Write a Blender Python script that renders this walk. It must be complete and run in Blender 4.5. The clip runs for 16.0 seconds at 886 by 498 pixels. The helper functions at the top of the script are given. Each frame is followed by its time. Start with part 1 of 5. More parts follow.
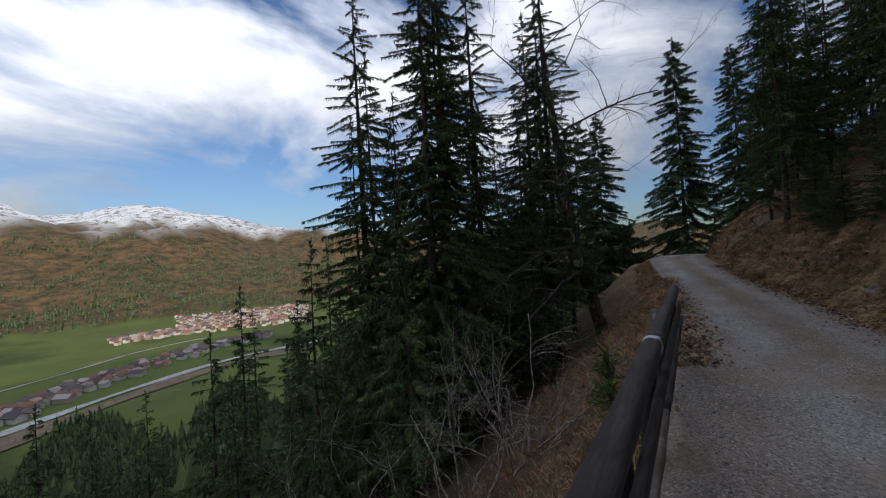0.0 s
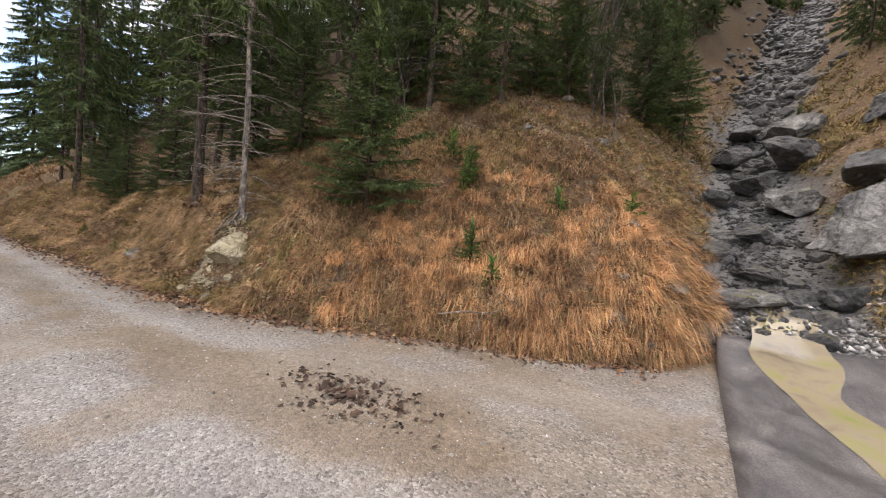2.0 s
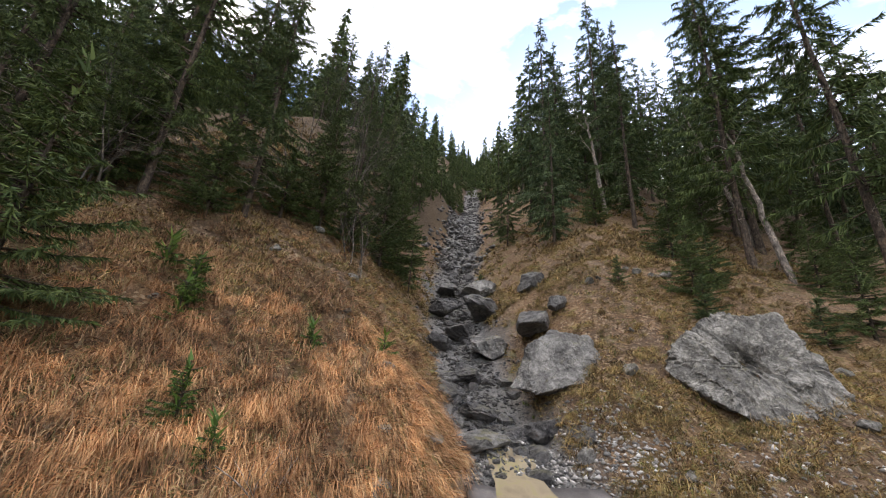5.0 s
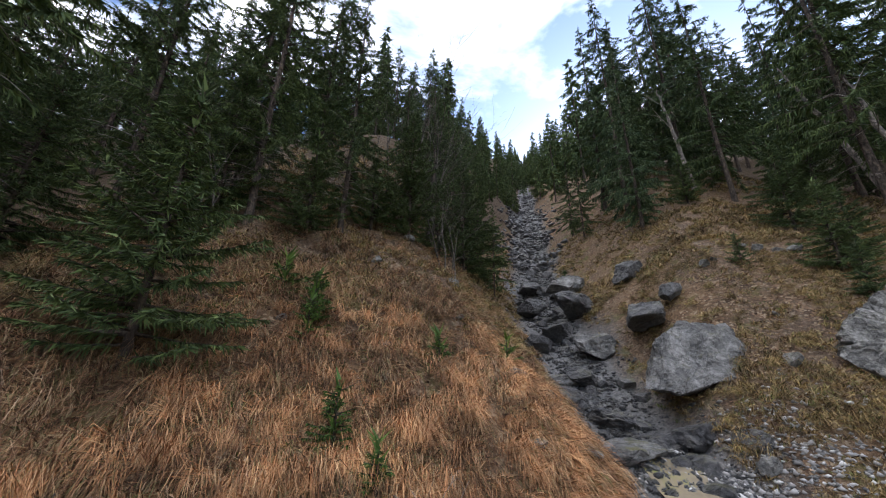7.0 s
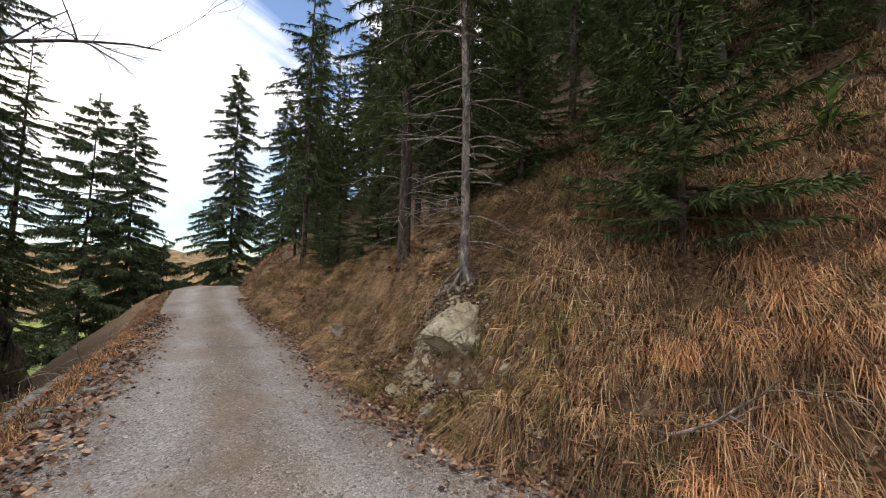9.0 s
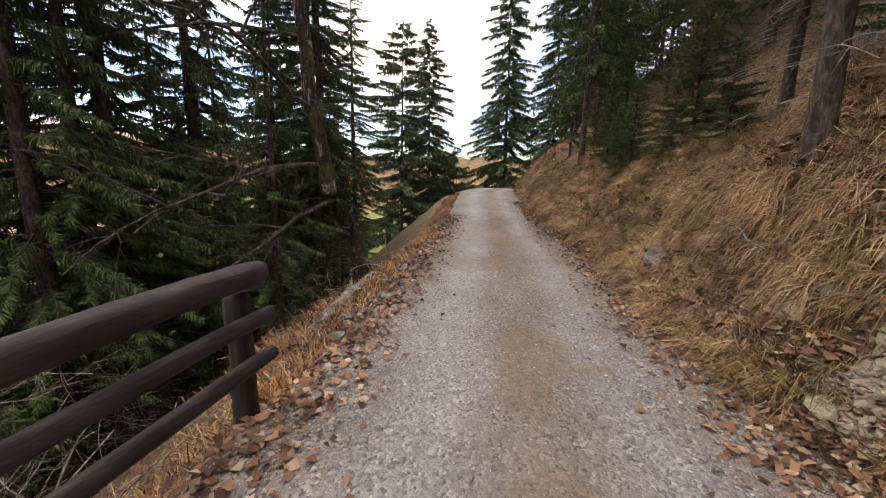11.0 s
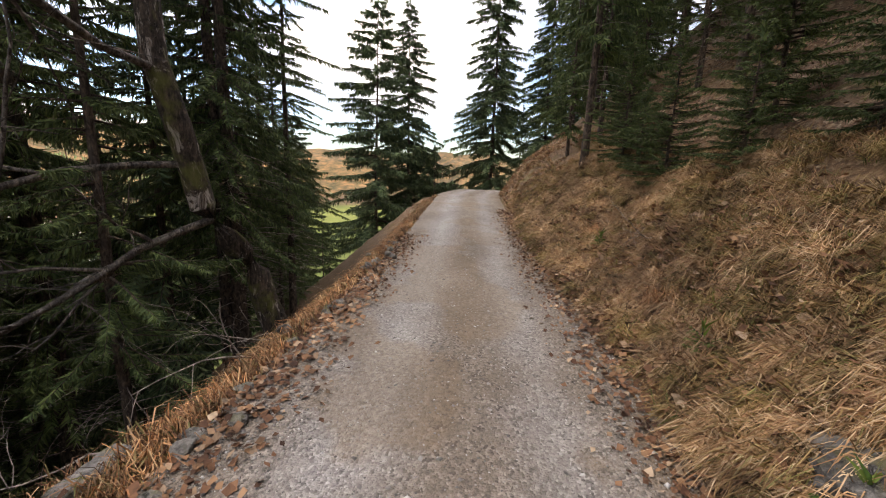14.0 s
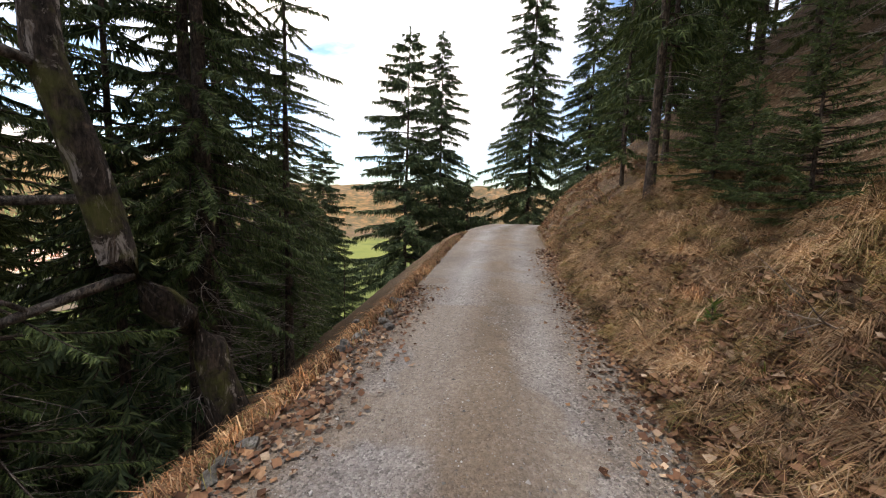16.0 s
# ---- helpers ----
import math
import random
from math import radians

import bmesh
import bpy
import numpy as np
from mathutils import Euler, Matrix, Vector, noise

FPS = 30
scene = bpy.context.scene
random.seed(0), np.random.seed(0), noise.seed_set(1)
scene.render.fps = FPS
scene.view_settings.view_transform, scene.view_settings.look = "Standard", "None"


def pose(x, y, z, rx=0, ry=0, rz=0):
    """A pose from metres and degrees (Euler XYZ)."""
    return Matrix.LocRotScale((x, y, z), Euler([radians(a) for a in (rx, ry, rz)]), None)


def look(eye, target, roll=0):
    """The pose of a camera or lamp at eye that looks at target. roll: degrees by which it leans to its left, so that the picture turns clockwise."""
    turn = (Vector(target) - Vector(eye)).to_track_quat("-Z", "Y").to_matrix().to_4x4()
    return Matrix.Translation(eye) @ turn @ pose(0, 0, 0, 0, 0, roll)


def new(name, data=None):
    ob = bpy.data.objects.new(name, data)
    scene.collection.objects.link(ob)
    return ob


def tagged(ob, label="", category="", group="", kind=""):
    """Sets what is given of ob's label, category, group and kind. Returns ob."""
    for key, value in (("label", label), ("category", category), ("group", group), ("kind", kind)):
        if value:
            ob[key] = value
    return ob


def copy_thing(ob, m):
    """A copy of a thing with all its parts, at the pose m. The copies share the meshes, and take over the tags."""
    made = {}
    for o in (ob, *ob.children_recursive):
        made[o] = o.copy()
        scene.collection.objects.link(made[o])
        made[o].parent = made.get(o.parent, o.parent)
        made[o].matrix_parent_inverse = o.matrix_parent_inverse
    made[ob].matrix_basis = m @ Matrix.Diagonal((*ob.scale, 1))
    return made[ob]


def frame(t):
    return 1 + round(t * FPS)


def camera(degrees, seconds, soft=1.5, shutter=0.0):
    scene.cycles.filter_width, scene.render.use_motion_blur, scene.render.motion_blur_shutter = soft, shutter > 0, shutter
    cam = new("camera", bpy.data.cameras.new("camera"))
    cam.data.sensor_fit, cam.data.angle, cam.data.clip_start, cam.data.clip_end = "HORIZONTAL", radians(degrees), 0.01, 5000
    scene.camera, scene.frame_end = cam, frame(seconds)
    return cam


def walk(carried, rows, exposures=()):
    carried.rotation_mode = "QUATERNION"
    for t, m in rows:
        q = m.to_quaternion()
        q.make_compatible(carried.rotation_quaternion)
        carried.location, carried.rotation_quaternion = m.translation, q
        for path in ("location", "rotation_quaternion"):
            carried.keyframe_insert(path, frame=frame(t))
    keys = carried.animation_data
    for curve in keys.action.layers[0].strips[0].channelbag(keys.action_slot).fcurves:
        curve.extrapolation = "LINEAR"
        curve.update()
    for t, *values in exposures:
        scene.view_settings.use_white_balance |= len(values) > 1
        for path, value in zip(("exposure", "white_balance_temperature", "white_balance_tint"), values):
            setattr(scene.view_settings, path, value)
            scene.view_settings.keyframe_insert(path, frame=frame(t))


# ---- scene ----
cam = camera(98.0, 16.0, 1.1)
PATH = [
    (0, (1.558, -2.27, 1.532), (-0.204, -3.205, 1.566), -3.3),
    (0.5, (1.368, -2.21, 1.542), (-0.615, -2.455, 1.494), -1.2),
    (1, (1.251, -2.06, 1.496), (-0.68, -1.551, 1.395), 0.8),
    (1.5, (1.257, -1.94, 1.427), (-0.34, -0.742, 1.308), 3.1),
    (2, (1.3, -1.755, 1.391), (0.199, -0.088, 1.312), 4.9),
    (2.5, (1.352, -1.632, 1.419), (0.72, 0.266, 1.407), 5.9),
    (3, (1.32, -1.536, 1.402), (1.048, 0.44, 1.546), 5.9),
    (3.5, (1.186, -1.452, 1.433), (1.176, 0.524, 1.745), 5.4),
    (4, (1.011, -1.364, 1.428), (1.154, 0.572, 1.908), 4.7),
    (4.2, (0.939, -1.303, 1.422), (1.113, 0.614, 1.965), 4.3),
    (6.3, (0.018, -0.655, 1.427), (0.073, 1.184, 2.209), 2.3),
    (6.5, (-0.054, -0.618, 1.438), (-0.035, 1.226, 2.212), 1.9),
    (7, (-0.287, -0.549, 1.433), (-0.41, 1.31, 2.16), 1.0),
    (7.5, (-0.538, -0.503, 1.455), (-0.856, 1.357, 2.118), 0.2),
    (8, (-0.838, -0.489, 1.438), (-1.471, 1.332, 1.97), -0.2),
    (8.5, (-1.244, -0.503, 1.486), (-2.51, 1.016, 1.784), 0.7),
    (9, (-1.687, -0.652, 1.381), (-3.391, 0.383, 1.534), 1.2),
    (9.5, (-2.116, -0.664, 1.323), (-4.049, -0.152, 1.304), 0.8),
    (10, (-2.51, -0.701, 1.323), (-4.504, -0.727, 1.159), 0.9),
    (10.2, (-2.679, -0.721, 1.299), (-4.665, -0.818, 1.083), 0.8),
    (12.3, (-5.328, -0.505, 1.526), (-7.256, -0.729, 1.056), 2.6),
    (12.5, (-5.523, -0.475, 1.557), (-7.455, -0.686, 1.096), 2.6),
    (13, (-6.008, -0.448, 1.546), (-7.949, -0.622, 1.107), 2.5),
    (13.5, (-6.569, -0.369, 1.557), (-8.518, -0.522, 1.147), 2.3),
    (14, (-7.087, -0.264, 1.577), (-9.041, -0.418, 1.189), 2.1),
    (14.5, (-7.614, -0.231, 1.563), (-9.57, -0.412, 1.194), 2.0),
    (15, (-8.138, -0.189, 1.583), (-10.093, -0.421, 1.253), 1.9),
    (15.5, (-8.644, -0.172, 1.633), (-10.601, -0.451, 1.354), 1.6),
    (16, (-9.233, -0.209, 1.603), (-11.185, -0.556, 1.376), 1.6),
]
walk(cam, [(t, look(eye, target, roll)) for t, eye, target, roll in PATH],
     [(0, -0.35, 6100, 11), (0.5, 0.0, 6200, 11), (1, 0.7, 6600, 12), (1.5, 1.45, 7200, 13), (2, 1.95, 7500, 14), (2.5, 2.1, 7600, 14), (4.2, 1.95, 7500, 13),
      (6.3, 1.4, 6400, 11), (7, 1.35, 6300, 11), (8, 1.35, 6800, 12), (9, 1.42, 7300, 14), (10, 1.5, 7600, 16), (12.3, 1.7, 7900, 17), (14.5, 1.62, 7700, 16), (16, 1.55, 7500, 15)])

# ---- light and exposure ----
SUN_AZ, SUN_EL = 28.0, 17.0          # degrees right of the gully, and above the horizon
world = bpy.data.worlds.new("sky")
scene.world = world
world.use_nodes = True


def nodes_of(tree):
    return tree.nodes, tree.links


def ramp(nt, fac, stops):
    node = nt.nodes.new("ShaderNodeValToRGB")
    cr = node.color_ramp
    while len(cr.elements) < len(stops):
        cr.elements.new(0.5)
    for e, (p, c) in zip(cr.elements, stops):
        e.position = p
        e.color = (*c, 1) if len(c) == 3 else c
    nt.links.new(fac, node.inputs["Fac"])
    return node.outputs["Color"]


def noise_tex(nt, vec, scale, detail=5, rough=0.6, dist=0.0):
    node = nt.nodes.new("ShaderNodeTexNoise")
    node.inputs["Scale"].default_value = scale
    node.inputs["Detail"].default_value = detail
    node.inputs["Roughness"].default_value = rough
    node.inputs["Distortion"].default_value = dist
    if vec is not None:
        nt.links.new(vec, node.inputs["Vector"])
    return node.outputs["Fac"]


def math_node(nt, op, a, b=None, clamp=False):
    node = nt.nodes.new("ShaderNodeMath")
    node.operation = op
    node.use_clamp = clamp
    for i, v in enumerate((a, b)):
        if v is None:
            continue
        if isinstance(v, (int, float)):
            node.inputs[i].default_value = v
        else:
            nt.links.new(v, node.inputs[i])
    return node.outputs[0]


def mix_col(nt, fac, a, b, mode="MIX"):
    node = nt.nodes.new("ShaderNodeMix")
    node.data_type = "RGBA"
    node.blend_type = mode
    for i, v in ((0, fac), (6, a), (7, b)):
        if isinstance(v, (int, float)):
            node.inputs[i].default_value = v
        elif isinstance(v, tuple):
            node.inputs[i].default_value = (*v, 1)
        else:
            nt.links.new(v, node.inputs[i])
    return node.outputs[2]


def build_sky():
    nt = world.node_tree
    nt.nodes.clear()
    out = nt.nodes.new("ShaderNodeOutputWorld")
    bg = nt.nodes.new("ShaderNodeBackground")
    sky = nt.nodes.new("ShaderNodeTexSky")
    sky.sky_type = "NISHITA"
    sky.sun_disc = False
    sky.sun_elevation = radians(SUN_EL)
    sky.sun_rotation = radians(SUN_AZ)
    sky.air_density, sky.dust_density = 1.0, 1.5
    co = nt.nodes.new("ShaderNodeTexCoord")
    mp = nt.nodes.new("ShaderNodeMapping")
    mp.inputs["Scale"].default_value = (1.0, 1.0, 1.9)
    mp.inputs["Location"].default_value = CLOUD_SHIFT
    nt.links.new(co.outputs["Generated"], mp.inputs["Vector"])
    n = noise_tex(nt, mp.outputs[0], 1.7, 7, 0.55, 0.5)
    cover = ramp(nt, n, [(0.45, (0, 0, 0)), (0.62, (1, 1, 1))])
    shade = noise_tex(nt, mp.outputs[0], 3.1, 6, 0.6, 0.2)
    cloud = ramp(nt, shade, [(0.3, (3.6, 3.8, 4.3)), (0.62, (7.0, 6.9, 6.8))])
    blue = mix_col(nt, 1.0, sky.outputs[0], (0.85, 1.0, 1.25), "MULTIPLY")
    # clouds boosted about fifteenfold from horizon to zenith, as added light on the ground
    sep = nt.nodes.new("ShaderNodeSeparateXYZ")
    nt.links.new(co.outputs["Generated"], sep.inputs[0])
    lift = math_node(nt, "ADD", math_node(nt, "MULTIPLY", math_node(nt, "MAXIMUM", sep.outputs["Z"], 0.0), 3.2), 0.22)
    # clouds set brighter over the valley, dimmer over the mountain; this also brightens the bank
    lift = math_node(nt, "MULTIPLY", lift, math_node(nt, "ADD", math_node(nt, "MULTIPLY", sep.outputs["Y"], -0.5), 1.0))
    cloud = mix_col(nt, 1.0, cloud, lift, "MULTIPLY")
    col = mix_col(nt, cover, blue, cloud)
    nt.links.new(col, bg.inputs["Color"])
    bg.inputs["Strength"].default_value = 0.115
    nt.links.new(bg.outputs[0], out.inputs["Surface"])


CLOUD_SHIFT = (0.3, 0.1, 0.35)
build_sky()
sun = new("sun", bpy.data.lights.new("sun", "SUN"))
sun.data.energy, sun.data.angle, sun.data.color = 3.5, radians(0.5), (1.0, 0.86, 0.68)
sun.matrix_world = look((math.sin(radians(SUN_AZ)) * 100, math.cos(radians(SUN_AZ)) * 100, math.tan(radians(SUN_EL)) * 100), (0, 0, 0))


# ---- materials ----
def material(name, rough=0.85, spec=0.3):
    m = bpy.data.materials.new(name)
    m.use_nodes = True
    nt = m.node_tree
    b = nt.nodes["Principled BSDF"]
    b.inputs["Roughness"].default_value = rough
    b.inputs["Specular IOR Level"].default_value = spec
    return m, nt, b


def place_vec(nt, scale=(1, 1, 1)):
    co = nt.nodes.new("ShaderNodeNewGeometry")
    mp = nt.nodes.new("ShaderNodeMapping")
    mp.inputs["Scale"].default_value = scale
    nt.links.new(co.outputs["Position"], mp.inputs["Vector"])
    return mp.outputs[0]


def local_vec(nt, scale=(1, 1, 1)):
    co = nt.nodes.new("ShaderNodeTexCoord")
    mp = nt.nodes.new("ShaderNodeMapping")
    mp.inputs["Scale"].default_value = scale
    nt.links.new(co.outputs["Object"], mp.inputs["Vector"])
    return mp.outputs[0]


def bump(nt, bsdf, height, strength=0.5, dist=0.02):
    node = nt.nodes.new("ShaderNodeBump")
    node.inputs["Strength"].default_value = strength
    node.inputs["Distance"].default_value = dist
    nt.links.new(height, node.inputs["Height"])
    nt.links.new(node.outputs[0], bsdf.inputs["Normal"])


def attr(nt, name):
    node = nt.nodes.new("ShaderNodeAttribute")
    node.attribute_name = name
    return node.outputs["Fac"]


def island(nt):
    return nt.nodes.new("ShaderNodeNewGeometry").outputs["Random Per Island"]


def mat_ground():
    m, nt, b = material("hillside", 0.95, 0.15)
    v = place_vec(nt)
    n1 = noise_tex(nt, v, 0.55, 6, 0.65, 0.6)
    n2 = noise_tex(nt, v, 11.0, 8, 0.75, 1.2)
    n3 = noise_tex(nt, v, 45.0, 4, 0.7)
    grass = ramp(nt, n2, [(0.28, (0.05, 0.032, 0.02)), (0.45, (0.14, 0.085, 0.048)), (0.58, (0.24, 0.16, 0.09)), (0.75, (0.2, 0.18, 0.085))])
    soil = ramp(nt, n2, [(0.32, (0.04, 0.03, 0.022)), (0.52, (0.13, 0.09, 0.062)), (0.7, (0.34, 0.28, 0.21))])
    col = mix_col(nt, ramp(nt, n1, [(0.42, (0, 0, 0)), (0.58, (1, 1, 1))]), grass, soil)
    cell = nt.nodes.new("ShaderNodeTexVoronoi")
    cell.inputs["Scale"].default_value = 24
    nt.links.new(v, cell.inputs["Vector"])
    tone = nt.nodes.new("ShaderNodeSeparateColor")
    nt.links.new(cell.outputs["Color"], tone.inputs[0])
    leafy = ramp(nt, tone.outputs[0], [(0.0, (0.03, 0.02, 0.014)), (0.45, (0.13, 0.075, 0.045)), (0.8, (0.27, 0.17, 0.1)), (1.0, (0.45, 0.36, 0.25))])
    col = mix_col(nt, ramp(nt, noise_tex(nt, v, 3.0, 5, 0.7), [(0.4, (0.15, 0.15, 0.15)), (0.6, (0.75, 0.75, 0.75))]), col, leafy)
    moss = ramp(nt, n3, [(0.3, (0.05, 0.06, 0.015)), (0.7, (0.16, 0.15, 0.04))])
    nm = noise_tex(nt, v, 1.3, 6, 0.7, 0.3)
    col = mix_col(nt, ramp(nt, nm, [(0.55, (0, 0, 0)), (0.66, (0.7, 0.7, 0.7))]), col, moss)
    litter = ramp(nt, n3, [(0.3, (0.025, 0.017, 0.012)), (0.5, (0.085, 0.058, 0.035)), (0.75, (0.17, 0.125, 0.075))])
    col = mix_col(nt, attr(nt, "forest"), col, litter)
    scree = ramp(nt, n2, [(0.3, (0.05, 0.05, 0.055)), (0.5, (0.16, 0.155, 0.15)), (0.75, (0.3, 0.29, 0.27))])
    col = mix_col(nt, attr(nt, "scree"), col, scree)
    # the valley: meadows, woods and bare brown slopes, snow on the crests
    big = noise_tex(nt, place_vec(nt), 0.004, 5, 0.6)
    meadow = ramp(nt, big, [(0.35, (0.06, 0.085, 0.025)), (0.5, (0.13, 0.155, 0.04)), (0.65, (0.10, 0.13, 0.035)), (0.75, (0.2, 0.17, 0.07))])
    col = mix_col(nt, attr(nt, "meadow"), col, meadow)
    fine = noise_tex(nt, place_vec(nt, (1, 1, 2)), 0.02, 8, 0.75)
    wood = ramp(nt, fine, [(0.35, (0.03, 0.035, 0.02)), (0.5, (0.1, 0.075, 0.04)), (0.62, (0.2, 0.12, 0.06)), (0.75, (0.08, 0.075, 0.04))])
    col = mix_col(nt, attr(nt, "range"), col, wood)
    snow = ramp(nt, fine, [(0.5, (0.75, 0.77, 0.8)), (0.6, (0.16, 0.15, 0.14))])
    col = mix_col(nt, attr(nt, "snow"), col, snow)
    nt.links.new(col, b.inputs["Base Color"])
    bump(nt, b, math_node(nt, "ADD", n2, math_node(nt, "MULTIPLY", n3, 0.4)), 0.9, 0.06)
    return m


def mat_gravel():
    m, nt, b = material("gravel", 0.8, 0.35)
    v = place_vec(nt)
    vo = nt.nodes.new("ShaderNodeTexVoronoi")
    vo.inputs["Scale"].default_value = 58
    nt.links.new(v, vo.inputs["Vector"])
    vs = nt.nodes.new("ShaderNodeTexVoronoi")
    vs.inputs["Scale"].default_value = 130
    nt.links.new(v, vs.inputs["Vector"])
    sep = nt.nodes.new("ShaderNodeSeparateColor")
    nt.links.new(vo.outputs["Color"], sep.inputs[0])
    stone = ramp(nt, sep.outputs[0], [(0.0, (0.09, 0.082, 0.077)), (0.35, (0.28, 0.26, 0.243)), (0.75, (0.42, 0.39, 0.36)), (1.0, (0.62, 0.59, 0.55))])
    fine = ramp(nt, noise_tex(nt, v, 130, 3), [(0.3, (0.2, 0.178, 0.16)), (0.7, (0.46, 0.42, 0.37))])
    col = mix_col(nt, ramp(nt, noise_tex(nt, v, 9, 5), [(0.35, (0.25, 0.25, 0.25)), (0.62, (0.85, 0.85, 0.85))]), fine, stone)
    mud = ramp(nt, noise_tex(nt, v, 22, 6), [(0.3, (0.16, 0.115, 0.075)), (0.7, (0.4, 0.315, 0.22))])
    col = mix_col(nt, attr(nt, "mud"), col, mud)
    grime = ramp(nt, noise_tex(nt, place_vec(nt, (0.5, 1.3, 1)), 1.1, 6, 0.65), [(0.35, (0.74, 0.72, 0.71)), (0.65, (1.05, 1.05, 1.05))])
    col = mix_col(nt, 1.0, col, grime, "MULTIPLY")
    track = ramp(nt, attr(nt, "track"), [(0, (0.76, 0.7, 0.63)), (1, (0.98, 1.0, 1.04))])
    col = mix_col(nt, 1.0, col, track, "MULTIPLY")
    nt.links.new(col, b.inputs["Base Color"])
    rough = ramp(nt, attr(nt, "track"), [(0, (0.9, 0.9, 0.9)), (1, (0.58, 0.58, 0.58))])
    nt.links.new(rough, b.inputs["Roughness"])
    hgt = math_node(nt, "SUBTRACT", math_node(nt, "MULTIPLY", vo.outputs["Distance"], -1.0), math_node(nt, "MULTIPLY", vs.outputs["Distance"], 0.5))
    bump(nt, b, hgt, 0.8, 0.02)
    return m


def mat_concrete():
    m, nt, b = material("wet_concrete", 0.55, 0.4)
    v = place_vec(nt)
    n = noise_tex(nt, v, 3.0, 7, 0.65)
    col = ramp(nt, n, [(0.3, (0.07, 0.066, 0.068)), (0.55, (0.115, 0.107, 0.108)), (0.75, (0.19, 0.178, 0.17))])
    streak = noise_tex(nt, place_vec(nt, (1.4, 0.7, 1)), 2.4, 7, 0.7, 0.6)
    col = mix_col(nt, 1.0, col, ramp(nt, streak, [(0.35, (0.55, 0.53, 0.52)), (0.6, (1.1, 1.08, 1.05))]), "MULTIPLY")
    grit = noise_tex(nt, v, 70, 4, 0.8)
    col = mix_col(nt, 1.0, col, ramp(nt, grit, [(0.38, (0.6, 0.6, 0.6)), (0.62, (1.25, 1.22, 1.18))]), "MULTIPLY")
    nt.links.new(col, b.inputs["Base Color"])
    nt.links.new(ramp(nt, n, [(0.3, (0.4, 0.4, 0.4)), (0.7, (0.8, 0.8, 0.8))]), b.inputs["Roughness"])
    bump(nt, b, noise_tex(nt, v, 60, 4), 0.3, 0.006)
    return m


def mat_stream():
    m, nt, b = material("algae_stream", 0.12, 0.5)
    v = place_vec(nt)
    n = noise_tex(nt, v, 2.2, 6, 0.6, 0.5)
    col = ramp(nt, n, [(0.3, (0.16, 0.13, 0.09)), (0.5, (0.26, 0.21, 0.14)), (0.6, (0.25, 0.22, 0.11)), (0.72, (0.2, 0.23, 0.065))])
    nt.links.new(col, b.inputs["Base Color"])
    bump(nt, b, noise_tex(nt, place_vec(nt, (1, 0.3, 1)), 26, 3), 0.15, 0.006)
    return m


def mat_rock(name, lo, mid, hi, mossy=0.0, rough=0.85, scale=1.0):
    m, nt, b = material(name, rough, 0.35)
    v = place_vec(nt)
    n = noise_tex(nt, v, 2.6 * scale, 8, 0.68, 0.6)
    f = noise_tex(nt, v, 17 * scale, 6, 0.7, 0.3)
    mixn = math_node(nt, "ADD", math_node(nt, "MULTIPLY", n, 0.6), math_node(nt, "MULTIPLY", f, 0.4))
    col = ramp(nt, mixn, [(0.36, lo), (0.5, mid), (0.63, hi)])
    vo = nt.nodes.new("ShaderNodeTexVoronoi")
    vo.feature = "DISTANCE_TO_EDGE"
    vo.inputs["Scale"].default_value = 3.2 * scale
    warp = nt.nodes.new("ShaderNodeVectorMath")
    warp.operation = "ADD"
    nt.links.new(v, warp.inputs[0])
    nt.links.new(n, warp.inputs[1])
    nt.links.new(warp.outputs[0], vo.inputs["Vector"])
    crack = ramp(nt, vo.outputs["Distance"], [(0.0, (0.35, 0.35, 0.35)), (0.05, (1, 1, 1))])
    col = mix_col(nt, 0.8, col, crack, "MULTIPLY")
    if mossy:
        g = nt.nodes.new("ShaderNodeNewGeometry")
        sep = nt.nodes.new("ShaderNodeSeparateXYZ")
        nt.links.new(g.outputs["Normal"], sep.inputs[0])
        mk = math_node(nt, "MULTIPLY", ramp(nt, sep.outputs["Z"], [(0.45, (0, 0, 0)), (0.9, (1, 1, 1))]), ramp(nt, noise_tex(nt, v, 5, 6, 0.7), [(0.5, (0, 0, 0)), (0.62, (mossy,) * 3)]))
        col = mix_col(nt, mk, col, (0.11, 0.10, 0.035))
    nt.links.new(col, b.inputs["Base Color"])
    bump(nt, b, math_node(nt, "ADD", mixn, math_node(nt, "MULTIPLY", crack, 0.12)), 1.0, 0.09)
    return m


